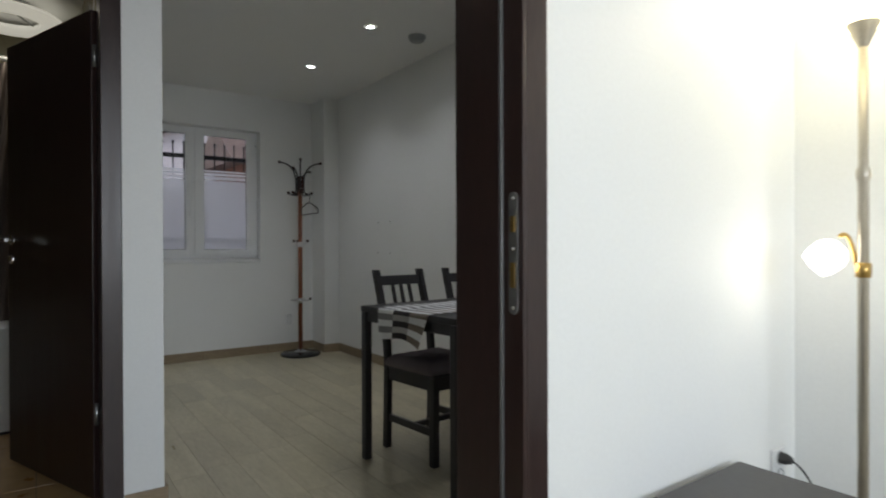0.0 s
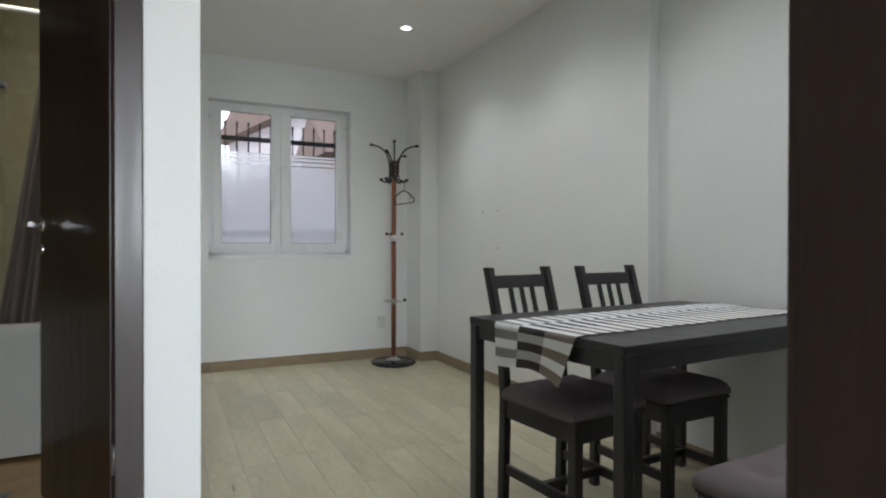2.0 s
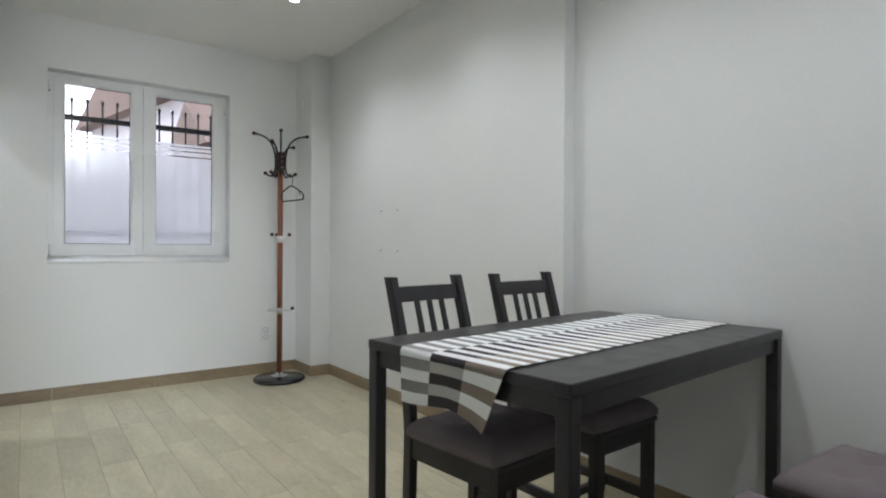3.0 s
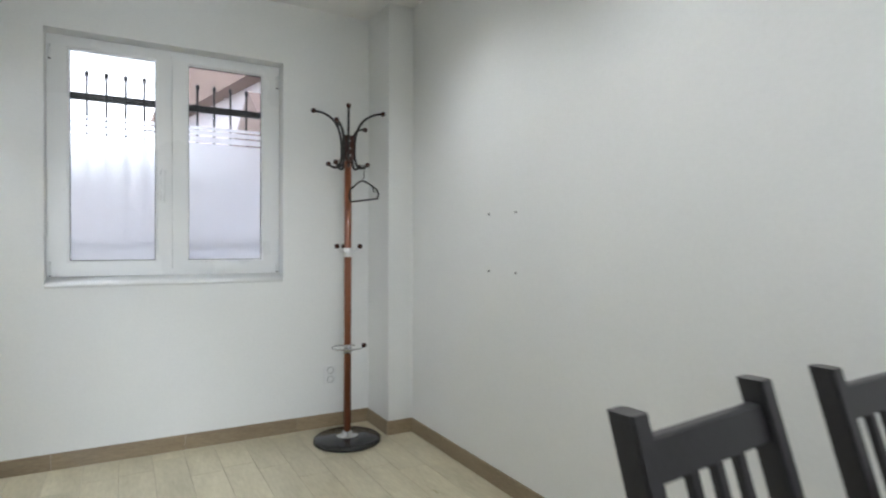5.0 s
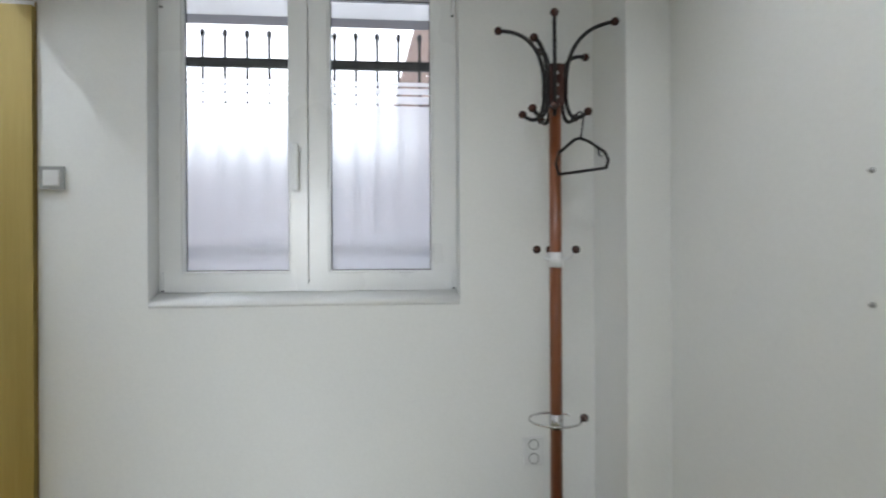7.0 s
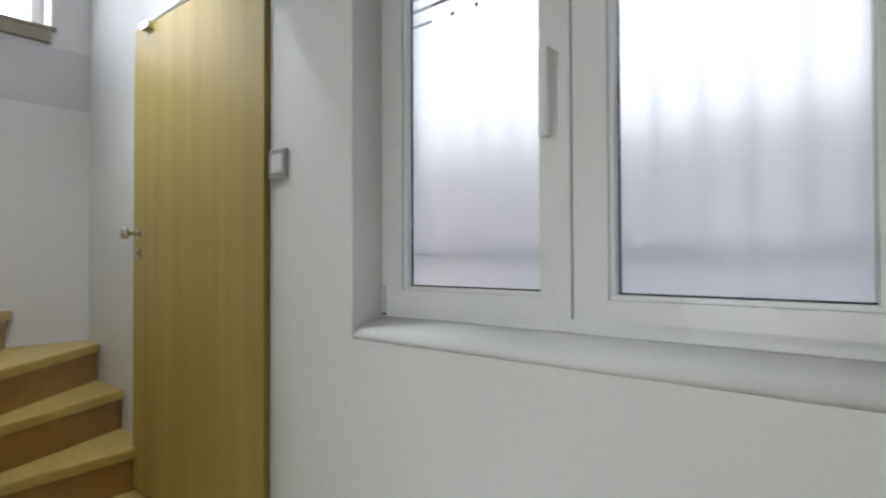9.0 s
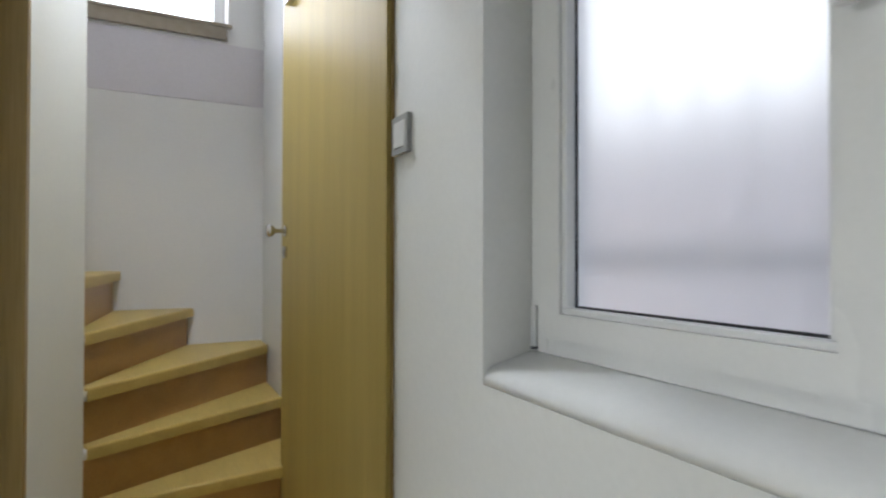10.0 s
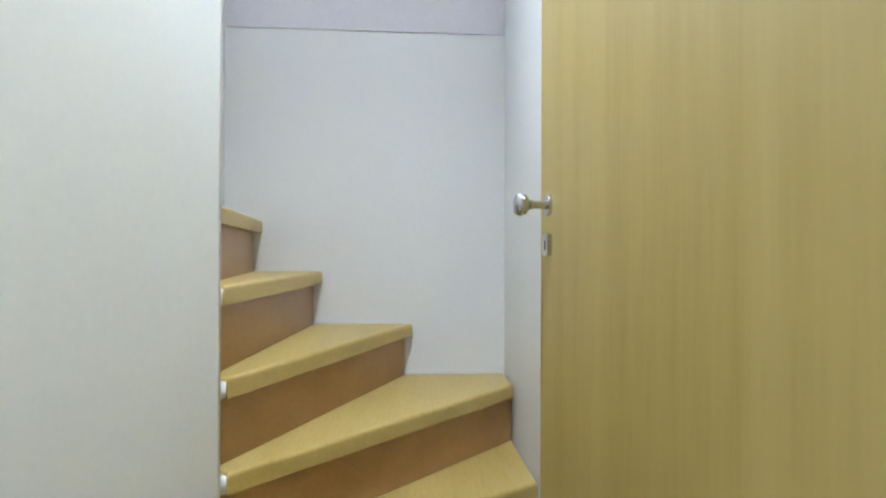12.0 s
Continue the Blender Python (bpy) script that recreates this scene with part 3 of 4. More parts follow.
# ---- dining table, chairs, runner ----
def table():
    t = thing("dining_table", pose(2.368, 2.433, 0, 0, 0, 5.0), "black-brown wooden dining table with four square legs", "table")
    L, W = 1.16, 0.70
    part("tabletop", boxes((-L / 2, L / 2, -W / 2, W / 2, 0.722, 0.75), bevel=0.004), BLACKWOOD, t)
    for x in (-1, 1):
        for y in (-1, 1):
            cx, cy = x * (L / 2 - 0.02), y * (W / 2 - 0.02)
            part("leg", boxes((cx - 0.0185, cx + 0.0185, cy - 0.0185, cy + 0.0185, 0, 0.7215), bevel=0.004), BLACKWOOD, t)
    for y in (-1, 1):
        part("apron", boxes((-L / 2 + 0.039, L / 2 - 0.039, y * (W / 2 - 0.022) - 0.01, y * (W / 2 - 0.022) + 0.01, 0.675, 0.7215), bevel=0.002), BLACKWOOD, t)
    for x in (-1, 1):
        part("apron", boxes((x * (L / 2 - 0.022) - 0.01, x * (L / 2 - 0.022) + 0.01, -W / 2 + 0.039, W / 2 - 0.039, 0.675, 0.7215), bevel=0.002), BLACKWOOD, t)
    return t


table()


def runner():
    """Three rows of woven stripes along the table, hanging over its west end."""
    t = thing("table_runner", pose(2.368, 2.433, 0, 0, 0, 5.0), "striped woven table runner in white, taupe, grey and charcoal", "table runner")
    L, w, hang, th = 1.16, 0.37, 0.125, 0.0018
    total = L + 0.02 + hang

    def at(s, v, up):
        """s runs from the hanging end to the far end, v across, up is the upper side."""
        o = th * up
        if s < hang:
            k = (hang - s) / hang
            droop = 0.012 * math.sin(v * 14 + 2.0) * k
            return (-L / 2 - 0.008 - o - 0.016 * k * (0.5 + 0.5 * math.sin(v * 17 + 1)), v + k * 0.40 * max(0, -v) - 0.008 * k, 0.7475 - k * hang - k * 0.10 * max(0, -v) + droop)
        if s < hang + 0.02:
            a = (s - hang) / 0.02 * math.pi / 2
            return (-L / 2 + 0.004 - (0.010 + o) * math.cos(a), v, 0.7445 + (0.007 + o) * math.sin(a))
        return (-L / 2 + s - hang - 0.016, v, 0.7515 + o + 0.0008 * (1 + math.sin(s * 19 + v * 13)))
    step = 0.0275
    count = int(total / step)
    rows = ((CLOTH_TAUPE, CLOTH_WHITE), (CLOTH_DARK, CLOTH_WHITE), (CLOTH_WHITE, CLOTH_GREY))
    for row, pair in enumerate(rows):
        v0 = -w / 2 + row * w / 3
        for k in range(count):
            ns, nv = 3, 5
            verts, faces = [], []
            for up in (0, 1):
                for i in range(ns + 1):
                    for j in range(nv + 1):
                        verts.append(at((k + i / ns) * step, v0 + w / 3 * j / nv, up))
            n0 = (ns + 1) * (nv + 1)
            q = nv + 1
            for i in range(ns):
                for j in range(nv):
                    a = i * q + j
                    faces.append((a, a + 1, a + q + 1, a + q))
                    faces.append((n0 + a, n0 + a + q, n0 + a + q + 1, n0 + a + 1))
            for i in range(ns):
                for a, sgn in ((i * q, 1), (i * q + nv, -1)):
                    f = (a, a + q, n0 + a + q, n0 + a)
                    faces.append(f if sgn > 0 else f[::-1])
            for j in range(nv):
                for a, sgn in ((j, -1), (ns * q + j, 1)):
                    f = (a, a + 1, n0 + a + 1, n0 + a)
                    faces.append(f if sgn < 0 else f[::-1])
            me = bpy.data.meshes.new("stripe")
            me.from_pydata(verts, [], faces)
            me.materials.append(pair[k % 2] if not (row == 1 and k % 2 and k < 5) else CLOTH_PALE)
            ob = new("stripe", me)
            ob.parent = t
    return t


runner()


def chair():
    """Front edge towards -y, back at +y; origin on the floor under the seat's middle."""
    c = thing("dining_chair", pose(0, 0, 0), "black-brown slatted wooden dining chair pushed under the table", "chair", group="chairs round the table")
    hw, hd = 0.165, 0.20

    def post(x):
        bm = bmesh.new()
        s = 0.018
        rows = [(0.0, 0.012, 0.0), (0.43, 0.0, 0.0), (0.60, 0.016, 0.0), (0.914, 0.110, 0.0)]
        rings = []
        for z, dy, _ in rows:
            rings.append([bm.verts.new((x + a * s * 0.88, hd - 0.018 + dy + b * 0.0185, z)) for a, b in ((-1, -1), (1, -1), (1, 1), (-1, 1))])
        for p, q in zip(rings, rings[1:]):
            for k in range(4):
                bm.faces.new((p[k], p[(k + 1) % 4], q[(k + 1) % 4], q[k]))
        bm.faces.new(rings[0][::-1])
        bm.faces.new(rings[-1])
        bmesh.ops.recalc_face_normals(bm, faces=bm.faces[:])
        bmesh.ops.bevel(bm, geom=[e for e in bm.edges if abs((e.verts[0].co - e.verts[1].co).z) > 0.1], offset=0.003, segments=2, affect="EDGES")
        return bm

    def lean(z):
        return hd - 0.018 + (0.016 + (z - 0.60) * (0.092 / 0.305) if z > 0.6 else (z - 0.43) / 0.17 * 0.016)
    for x in (-1, 1):
        part("back_leg", post(x * (hw - 0.018)), BLACKWOOD, c)
        part("leg", boxes((x * (hw - 0.02) - 0.018, x * (hw - 0.02) + 0.018, -hd, -hd + 0.036, 0, 0.418), bevel=0.003), BLACKWOOD, c)
        part("side_rail", boxes((x * (hw - 0.02) - 0.011, x * (hw - 0.02) + 0.011, -hd + 0.036, hd - 0.036, 0.355, 0.418), bevel=0.002), BLACKWOOD, c)
        part("stretcher", boxes((x * (hw - 0.02) - 0.009, x * (hw - 0.02) + 0.009, -hd + 0.036, hd - 0.030, 0.14, 0.175), bevel=0.002), BLACKWOOD, c)
    part("front_rail", boxes((-hw + 0.038, hw - 0.038, -hd + 0.006, -hd + 0.028, 0.355, 0.418), bevel=0.002), BLACKWOOD, c)
    part("back_rail", boxes((-hw + 0.036, hw - 0.036, hd - 0.03, hd - 0.008, 0.355, 0.418), bevel=0.002), BLACKWOOD, c)
    part("stretcher", boxes((-hw + 0.030, hw - 0.030, -0.03, -0.008, 0.145, 0.172), bevel=0.002), BLACKWOOD, c)
    part("seat", boxes((-hw, hw, -hd - 0.008, hd - 0.036, 0.4185, 0.435), bevel=0.005), BLACKWOOD, c)

    def slab(x0, x1, z0, z1, th):
        bm = bmesh.new()
        vs = []
        for z in (z0, z1):
            y = lean(z)
            vs.append([bm.verts.new(p) for p in ((x0, y - th, z), (x1, y - th, z), (x1, y + th, z), (x0, y + th, z))])
        for k in range(4):
            bm.faces.new((vs[0][k], vs[0][(k + 1) % 4], vs[1][(k + 1) % 4], vs[1][k]))
        bm.faces.new(vs[0][::-1])
        bm.faces.new(vs[1])
        bmesh.ops.recalc_face_normals(bm, faces=bm.faces[:])
        bmesh.ops.bevel(bm, geom=bm.edges[:], offset=0.002, segments=2, affect="EDGES")
        return bm
    part("top_rail", slab(-hw + 0.033, hw - 0.033, 0.832, 0.882, 0.009), BLACKWOOD, c)
    part("lower_rail", slab(-hw + 0.035, hw - 0.035, 0.60, 0.635, 0.009), BLACKWOOD, c)
    for k in range(3):
        x = -0.055 + 0.055 * k
        part("slat", slab(x - 0.010, x + 0.010, 0.634, 0.833, 0.006), BLACKWOOD, c)
    return c


def cushion():
    """A square tufted pad, origin at the middle of its underside."""
    c = thing("seat_cushion", pose(0, 0, 0), "grey-brown tufted seat cushion lying on the chair", "cushion", group="seat cushions")
    bm = bmesh.new()
    n, half, h = 28, 0.187, 0.056
    tufts = [(-0.07, -0.07), (0.07, -0.07), (-0.07, 0.07), (0.07, 0.07)]

    def top(u, v):
        edge = max(abs(u), abs(v)) / half
        z = h * (1 - max(0, edge - 0.72) ** 2 / 0.28 ** 2 * 0.62)
        for a, b in tufts:
            d2 = (u - a) ** 2 + (v - b) ** 2
            z -= 0.016 * math.exp(-d2 / 0.0009) + 0.006 * math.exp(-d2 / 0.004)
        return z + 0.0015 * noise.noise((u * 25, v * 25, 1))
    grids = []
    for layer in (0, 1):
        g = []
        for i in range(n + 1):
            row = []
            for j in range(n + 1):
                u, v = -half + 2 * half * i / n, -half + 2 * half * j / n
                k = 1 - 0.03 * (abs(u / half) ** 6 * abs(v / half) ** 6)
                row.append(bm.verts.new((u * k, v * k, top(u, v) if layer else 0.0)))
            g.append(row)
        grids.append(g)
    for layer, g in enumerate(grids):
        for i in range(n):
            for j in range(n):
                q = (g[i][j], g[i + 1][j], g[i + 1][j + 1], g[i][j + 1])
                bm.faces.new(q if layer else q[::-1]).smooth = True
    lo, hi = grids
    edge = [(i, 0) for i in range(n)] + [(n, j) for j in range(n)] + [(i, n) for i in range(n, 0, -1)] + [(0, j) for j in range(n, 0, -1)]
    for (a, b), (d, e) in zip(edge, edge[1:] + edge[:1]):
        bm.faces.new((lo[a][b], lo[d][e], hi[d][e], hi[a][b])).smooth = True
    bmesh.ops.recalc_face_normals(bm, faces=bm.faces[:])
    part("pad", bm, FABRIC, c)
    for a, b in tufts:
        part("button", lathe([(0, 0.006), (0.006, 0.005), (0.009, 0.002), (0.009, 0)], 12, pose(a, b, top(a, b) - 0.002)), FABRIC, c)
    return c


seats = [(2.112, 2.6242, 6.0), (2.561, 2.6354, 2.0), (2.10, 1.715, 184), (2.60, 1.72, 179)]
first, pad = chair(), cushion()
for k, (x, y, a) in enumerate(seats):
    if k == 0:
        first.matrix_world = pose(x, y, 0, 0, 0, a)
        pad.matrix_world = pose(x, y, 0, 0, 0, a) @ pose(0, -0.018, 0.4355)
    else:
        copy_thing(first, pose(x, y, 0, 0, 0, a))
        copy_thing(pad, pose(x, y, 0, 0, 0, a) @ pose(0, -0.018, 0.4355))


# ---- coat stand ----
def coat_stand():
    s = thing("coat_stand", pose(2.515, 5.465, 0, -0.4, 0.2, 0), "red-brown wooden coat stand with black hooks and round base", "coat stand")
    part("base", lathe([(0, 0), (0.182, 0), (0.188, 0.006), (0.186, 0.022), (0.172, 0.032), (0.03, 0.036), (0, 0.036)], 48), GRANITE, s, "black round stone base")
    part("collar", lathe([(0.062, 0.0362), (0.060, 0.041), (0.03, 0.046), (0.0235, 0.062), (0, 0.062)], 32), CHROME, s, "chrome collar")
    part("pole", lathe([(0, 0.05), (0.020, 0.05), (0.020, 1.57), (0, 1.57)], 24), RACKWOOD, s)
    part("head", boxes((-0.026, 0.026, -0.026, 0.026, 1.57, 1.715), bevel=0.008), BALLWOOD, s, "dark carved hook block")
    for z in (1.60, 1.64, 1.68):
        part("screw", lathe([(0, 0.004), (0.006, 0.003), (0.007, 0)], 12, pose(0, -0.0265, z, 90, 0, 0)), CHROME, s)

    def ball(p):
        return lathe([(0, -0.0145), (0.0105, -0.0105), (0.015, 0), (0.0105, 0.0105), (0, 0.0145)], 14, Matrix.Translation(p))
    for deg, reach, top in ((-17, 0.195, 1.845), (163, 0.19, 1.845), (253, 0.055, 1.87), (35, 0.17, 1.778), (212, 0.10, 1.785), (100, 0.12, 1.80)):
        d = Vector((math.cos(radians(deg)), math.sin(radians(deg)), 0))

        def P(r, z):
            return d * r + Vector((0, 0, z))
        tip = P(reach, top)
        hook = part("hook", tube(arc(P(0.105, 1.55), P(0.045, 1.50), P(0.036, 1.60), 10) + arc(P(0.036, 1.66), P(0.045, top - 0.01), tip, 12), 0.0068, 10), BLACKMETAL, s)
        for p in (P(0.108, 1.553), tip):
            part("ball", ball(p), BALLWOOD, hook)
    ring = part("clip", lathe([(0.0205, 1.035), (0.0245, 1.035), (0.0245, 1.085), (0.0205, 1.085)], 24), PLASTIC_WHITE, s, "white plastic peg collar")
    for a in (-30, 90, 190):
        d = Vector((math.cos(radians(a)), math.sin(radians(a)), 0))
        part("peg", tube(arc(d * 0.022 + Vector((0, 0, 1.062)), d * 0.05 + Vector((0, 0, 1.062)), d * 0.062 + Vector((0, 0, 1.088)), 6), 0.006, 8), PLASTIC_WHITE, ring)
        part("ball", ball(d * 0.068 + Vector((0, 0, 1.094))), BALLWOOD, ring)
    collar2 = part("ring_collar", lathe([(0.0205, 0.495), (0.0235, 0.495), (0.0235, 0.545), (0.0205, 0.545)], 24), CHROME, s, "chrome umbrella ring collar")
    pts = [(-0.01 + 0.085 * math.cos(a), -0.02 + 0.085 * math.sin(a), 0.53) for a in (radians(-10 - 12 * k) for k in range(27))]
    part("umbrella_ring", tube(pts, 0.004, 8), CHROME, collar2)
    part("ball", ball(Vector((0.085, -0.035, 0.538))), BALLWOOD, collar2)
    return s


coat_stand()


def hanger():
    h = thing("coat_hanger", pose(2.594, 5.437, 1.535, 0, 0, 10), "black wire coat hanger hung on a coat stand hook", "hanger")
    part("hook", tube([(-0.012, 0, -0.005)] + arc((-0.012, 0, 0.006), (0.0, 0, 0.022), (0.012, 0, 0.004), 6) + [(0.006, 0, -0.05), (0, 0, -0.075)], 0.003, 8), BLACKMETAL, h)
    part("shoulder", tube([(-0.078, 0, -0.125), (-0.02, 0, -0.078), (0, 0, -0.073), (0.03, 0, -0.082), (0.090, 0, -0.115), (0.104, 0, -0.140), (0.096, 0, -0.168)], 0.0055, 8), BLACKMETAL, h)
    part("bar", tube([(0.096, 0, -0.168), (0.0, 0, -0.183), (-0.078, 0, -0.195), (-0.09, 0, -0.16), (-0.078, 0, -0.125)], 0.0052, 8), BLACKMETAL, h)
    part("notch", tube([(0.065, 0, -0.103), (0.07, 0, -0.128), (0.079, 0, -0.13)], 0.0035, 8), BLACKMETAL, h)
    return h


hanger()


# ---- switches, sockets, screws, ceiling fittings ----
def light_switch():
    s = thing("light_switch", pose(0.759, 5.77, 1.360), "silver-grey framed light switch on the white wall", "light switch")
    part("frame", boxes((-0.041, -0.029, -0.011, 0, -0.041, 0.041), (0.029, 0.041, -0.011, 0, -0.041, 0.041), (-0.029, 0.029, -0.011, 0, -0.041, -0.029), (-0.029, 0.029, -0.011, 0, 0.029, 0.041)), PLASTIC_GREY, s)
    part("rocker", boxes((-0.0285, 0.0285, -0.013, 0, -0.0285, 0.0285), bevel=0.003), PLASTIC_WHITE, s)
    return s


light_switch()


def socket(m, label):
    s = thing("wall_socket", m, label, "socket")
    part("plate", boxes((-0.040, 0.040, -0.010, 0, -0.055, 0.055), bevel=0.004), PLASTIC_WHITE, s)
    for z in (-0.027, 0.027):
        cup = part("cup", lathe([(0.021, 0.0), (0.021, 0.0025), (0.018, 0.003), (0.017, -0.004), (0, -0.004)], 24, pose(0, -0.010, z, 90, 0, 0)), PLASTIC_GREY, s)
        for x in (-0.009, 0.009):
            part("pin_hole", lathe([(0, 0.0012), (0.003, 0.0012), (0.003, 0)], 10, pose(x, -0.0063, z, 90, 0, 0)), GASKET, cup)
    return s


socket(pose(2.513, 5.77, 0.315), "white double wall socket beside the coat stand")
lamp_socket = socket(pose(2.30, 1.045, 0.37), "white wall socket with a plug in it")


def plug():
    p = thing("plug", pose(2.30, 1.034, 0.397), "black lamp plug with a cable in the wall socket", "plug")
    part("body", lathe([(0, 0.035), (0.010, 0.034), (0.017, 0.016), (0.017, 0)], 18, pose(0, 0, 0, 90, 0, 0)), GASKET, p)
    part("cable", tube(arc((0, -0.033, 0), (0.0, -0.09, -0.02), (0.02, -0.12, -0.17), 8) + arc((0.02, -0.12, -0.2), (0.03, -0.13, -0.39), (-0.02, -0.16, -0.392), 8), 0.003, 8), GASKET, p)
    return p


plug()

for y, z in ((4.645, 1.249), (4.437, 1.249), (4.645, 0.983), (4.435, 0.983)):
    a = thing("screw_anchor", pose(2.915, y, z), "small grey screw anchor stuck in the white wall", "screw", group="screws in the wall")
    part("sleeve", lathe([(0.006, 0), (0.0065, 0.002), (0.004, 0.0025), (0.0035, 0.0), (0, 0.0)], 14, pose(0, 0, 0, 0, -90, 0)), PLASTIC_GREY, a)
    part("screw", lathe([(0.0035, 0), (0.0035, 0.006), (0.002, 0.009), (0, 0.009)], 12, pose(0, 0, 0, 0, -90, 0)), STEELPLATE, a)

clip = thing("wall_bracket", pose(2.76, 5.626, 2.153, 0, 0, -90), "small grey bracket high on the pilaster", "bracket")
part("plate", boxes((-0.008, 0.008, -0.008, 0, -0.022, 0.022), bevel=0.003), PLASTIC_WHITE, clip)

# Spots at y 1.545 and 2.565 are unseen, added at the row's spacing.
for y in (1.545, 2.565, 3.585, 4.605):
    s = thing("ceiling_spot", pose(2.277, y, 2.5), "lit round recessed ceiling spotlight with chrome ring", "spotlight", group="ceiling spots")
    part("ring", lathe([(0.025, -0.0005), (0.028, -0.008), (0.040, -0.006), (0.044, 0)], 32), CHROME, s)
    part("lens", lathe([(0, -0.002), (0.025, -0.002)], 28), GLOW_SPOT, s, "glowing lens")
    lamp("spot_light", "SPOT", look((2.277, y, 2.485), (2.277, y, 0)), SPOT_W, (1.0, 0.98, 0.94), 0.03, spot=130)

d = thing("smoke_detector", pose(2.627, 3.56, 2.5), "round white smoke detector on the ceiling", "smoke detector")
part("base", lathe([(0.062, 0), (0.062, -0.010), (0.056, -0.012)], 32), PLASTIC_GREY, d)
part("cover", lathe([(0.055, -0.010), (0.050, -0.032), (0.035, -0.042), (0, -0.044)], 32), PLASTIC_GREY, d)


# ---- living room corner ----
def floor_lamp():
    f = thing("floor_lamp", pose(2.19, 0.785, 0.0), "champagne metal floor lamp with glowing bowl and reading arm", "floor lamp")
    part("base", lathe([(0, 0), (0.125, 0), (0.125, 0.014), (0.11, 0.024), (0.02, 0.03), (0, 0.03)], 40), LAMP_PAINT, f)
    part("pole", lathe([(0, 0.03), (0.0125, 0.03), (0.0125, 1.20), (0.016, 1.21), (0.016, 1.23), (0.011, 1.24), (0.011, 1.555), (0, 1.555)], 20), LAMP_PAINT, f)
    part("socket_cup", lathe([(0.011, 1.542), (0.016, 1.555), (0.036, 1.598), (0.038, 1.603)], 24), LAMP_PAINT, f)
    bowl = part("bowl", lathe([(0.038, 1.603), (0.09, 1.608), (0.145, 1.64), (0.17, 1.68), (0.167, 1.68), (0.142, 1.644), (0.088, 1.612), (0.03, 1.607), (0, 1.607)], 40), GLOW_BOWL, f, "glowing glass uplighter bowl")
    arm = part("arm", tube(arc((0.0, 0.014, 0.985), (0.0, 0.03, 1.09), (-0.01, 0.05, 1.06), 10), 0.006, 10), BRASS, f, "brass reading arm")
    part("joint", lathe([(0, -0.02), (0.018, -0.018), (0.018, 0.018), (0, 0.02)], 18, pose(0, 0, 0.975)), BRASS, f)
    part("shade", lathe([(0.0, 0.036), (0.018, 0.034), (0.036, 0.02), (0.044, 0.0), (0.043, -0.03), (0.034, -0.05), (0, -0.056)], 28, pose(-0.015, 0.07, 1.015, 50, 0, 20)), GLOW_READ, f, "glowing glass reading shade")
    return f


floor_lamp()
lamp("uplight", "POINT", Matrix.Translation((2.19, 0.785, 1.755)), UP_W, (1.0, 0.82, 0.55), 0.06)
lamp("reading_light", "POINT", Matrix.Translation((2.15, 0.90, 0.985)), READ_W, (1.0, 0.88, 0.66), 0.05)


def side_table():
    t = thing("side_table", pose(1.75, 0.715, 0), "dark grey low side table standing against the wall", "side table")
    part("top", boxes((-0.27, 0.27, -0.30, 0.30, 0.426, 0.455), bevel=0.004), SOFA_GREY, t)
    for x in (-0.24, 0.24):
        for y in (-0.27, 0.27):
            part("leg", boxes((x - 0.025, x + 0.025, y - 0.025, y + 0.025, 0, 0.4255), bevel=0.003), SOFA_GREY, t)
    part("shelf", boxes((-0.21, 0.21, -0.24, 0.24, 0.14, 0.16), bevel=0.003), SOFA_GREY, t)
    return t


side_table()


# ---- bathroom ----
def bathtub():
    b = thing("bathtub", pose(0, 0, 0), "white panelled bathtub along the tiled wall", "bathtub")
    x0, x1, y0, y1, h = -1.165, 0.68, 4.07, 4.774, 0.645
    part("front_panel", boxes((x0, x1, y0 + 0.012, y0 + 0.03, 0.09, 0.60), bevel=0.003), ENAMEL, b)
    part("plinth", boxes((x0, x1, y0 + 0.025, y0 + 0.05, 0.045, 0.0895), bevel=0.002), ENAMEL, b)
    part("foot", boxes((0.28, 0.34, y0 + 0.055, y0 + 0.12, 0.02, 0.55)), GASKET, b)
    part("foot", boxes((-0.8, -0.74, y0 + 0.055, y0 + 0.12, 0.02, 0.55)), GASKET, b)
    bm = bmesh.new()

    def ring(inset, z, r):
        pts = []
        for cx, cy, a0 in ((x1 - inset - r, y1 - inset - r, 0), (x0 + inset + r, y1 - inset - r, 90), (x0 + inset + r, y0 + inset + r, 180), (x1 - inset - r, y0 + inset + r, 270)):
            for k in range(6):
                a = radians(a0 + 18 * k)
                pts.append(bm.verts.new((cx + r * math.cos(a), cy + r * math.sin(a), z)))
        return pts
    rings = [ring(0.0, 0.60, 0.005), ring(0.0, 0.64, 0.008), ring(0.006, h, 0.012), ring(0.055, h, 0.10), ring(0.07, h - 0.02, 0.12), ring(0.12, 0.22, 0.15), ring(0.19, 0.17, 0.12)]
    for p, q in zip(rings, rings[1:]):
        for k in range(24):
            bm.faces.new((p[k], p[(k + 1) % 24], q[(k + 1) % 24], q[k])).smooth = True
    bm.faces.new(rings[-1])
    bmesh.ops.recalc_face_normals(bm, faces=bm.faces[:])
    part("basin", bm, ENAMEL, b)
    return b


bathtub()


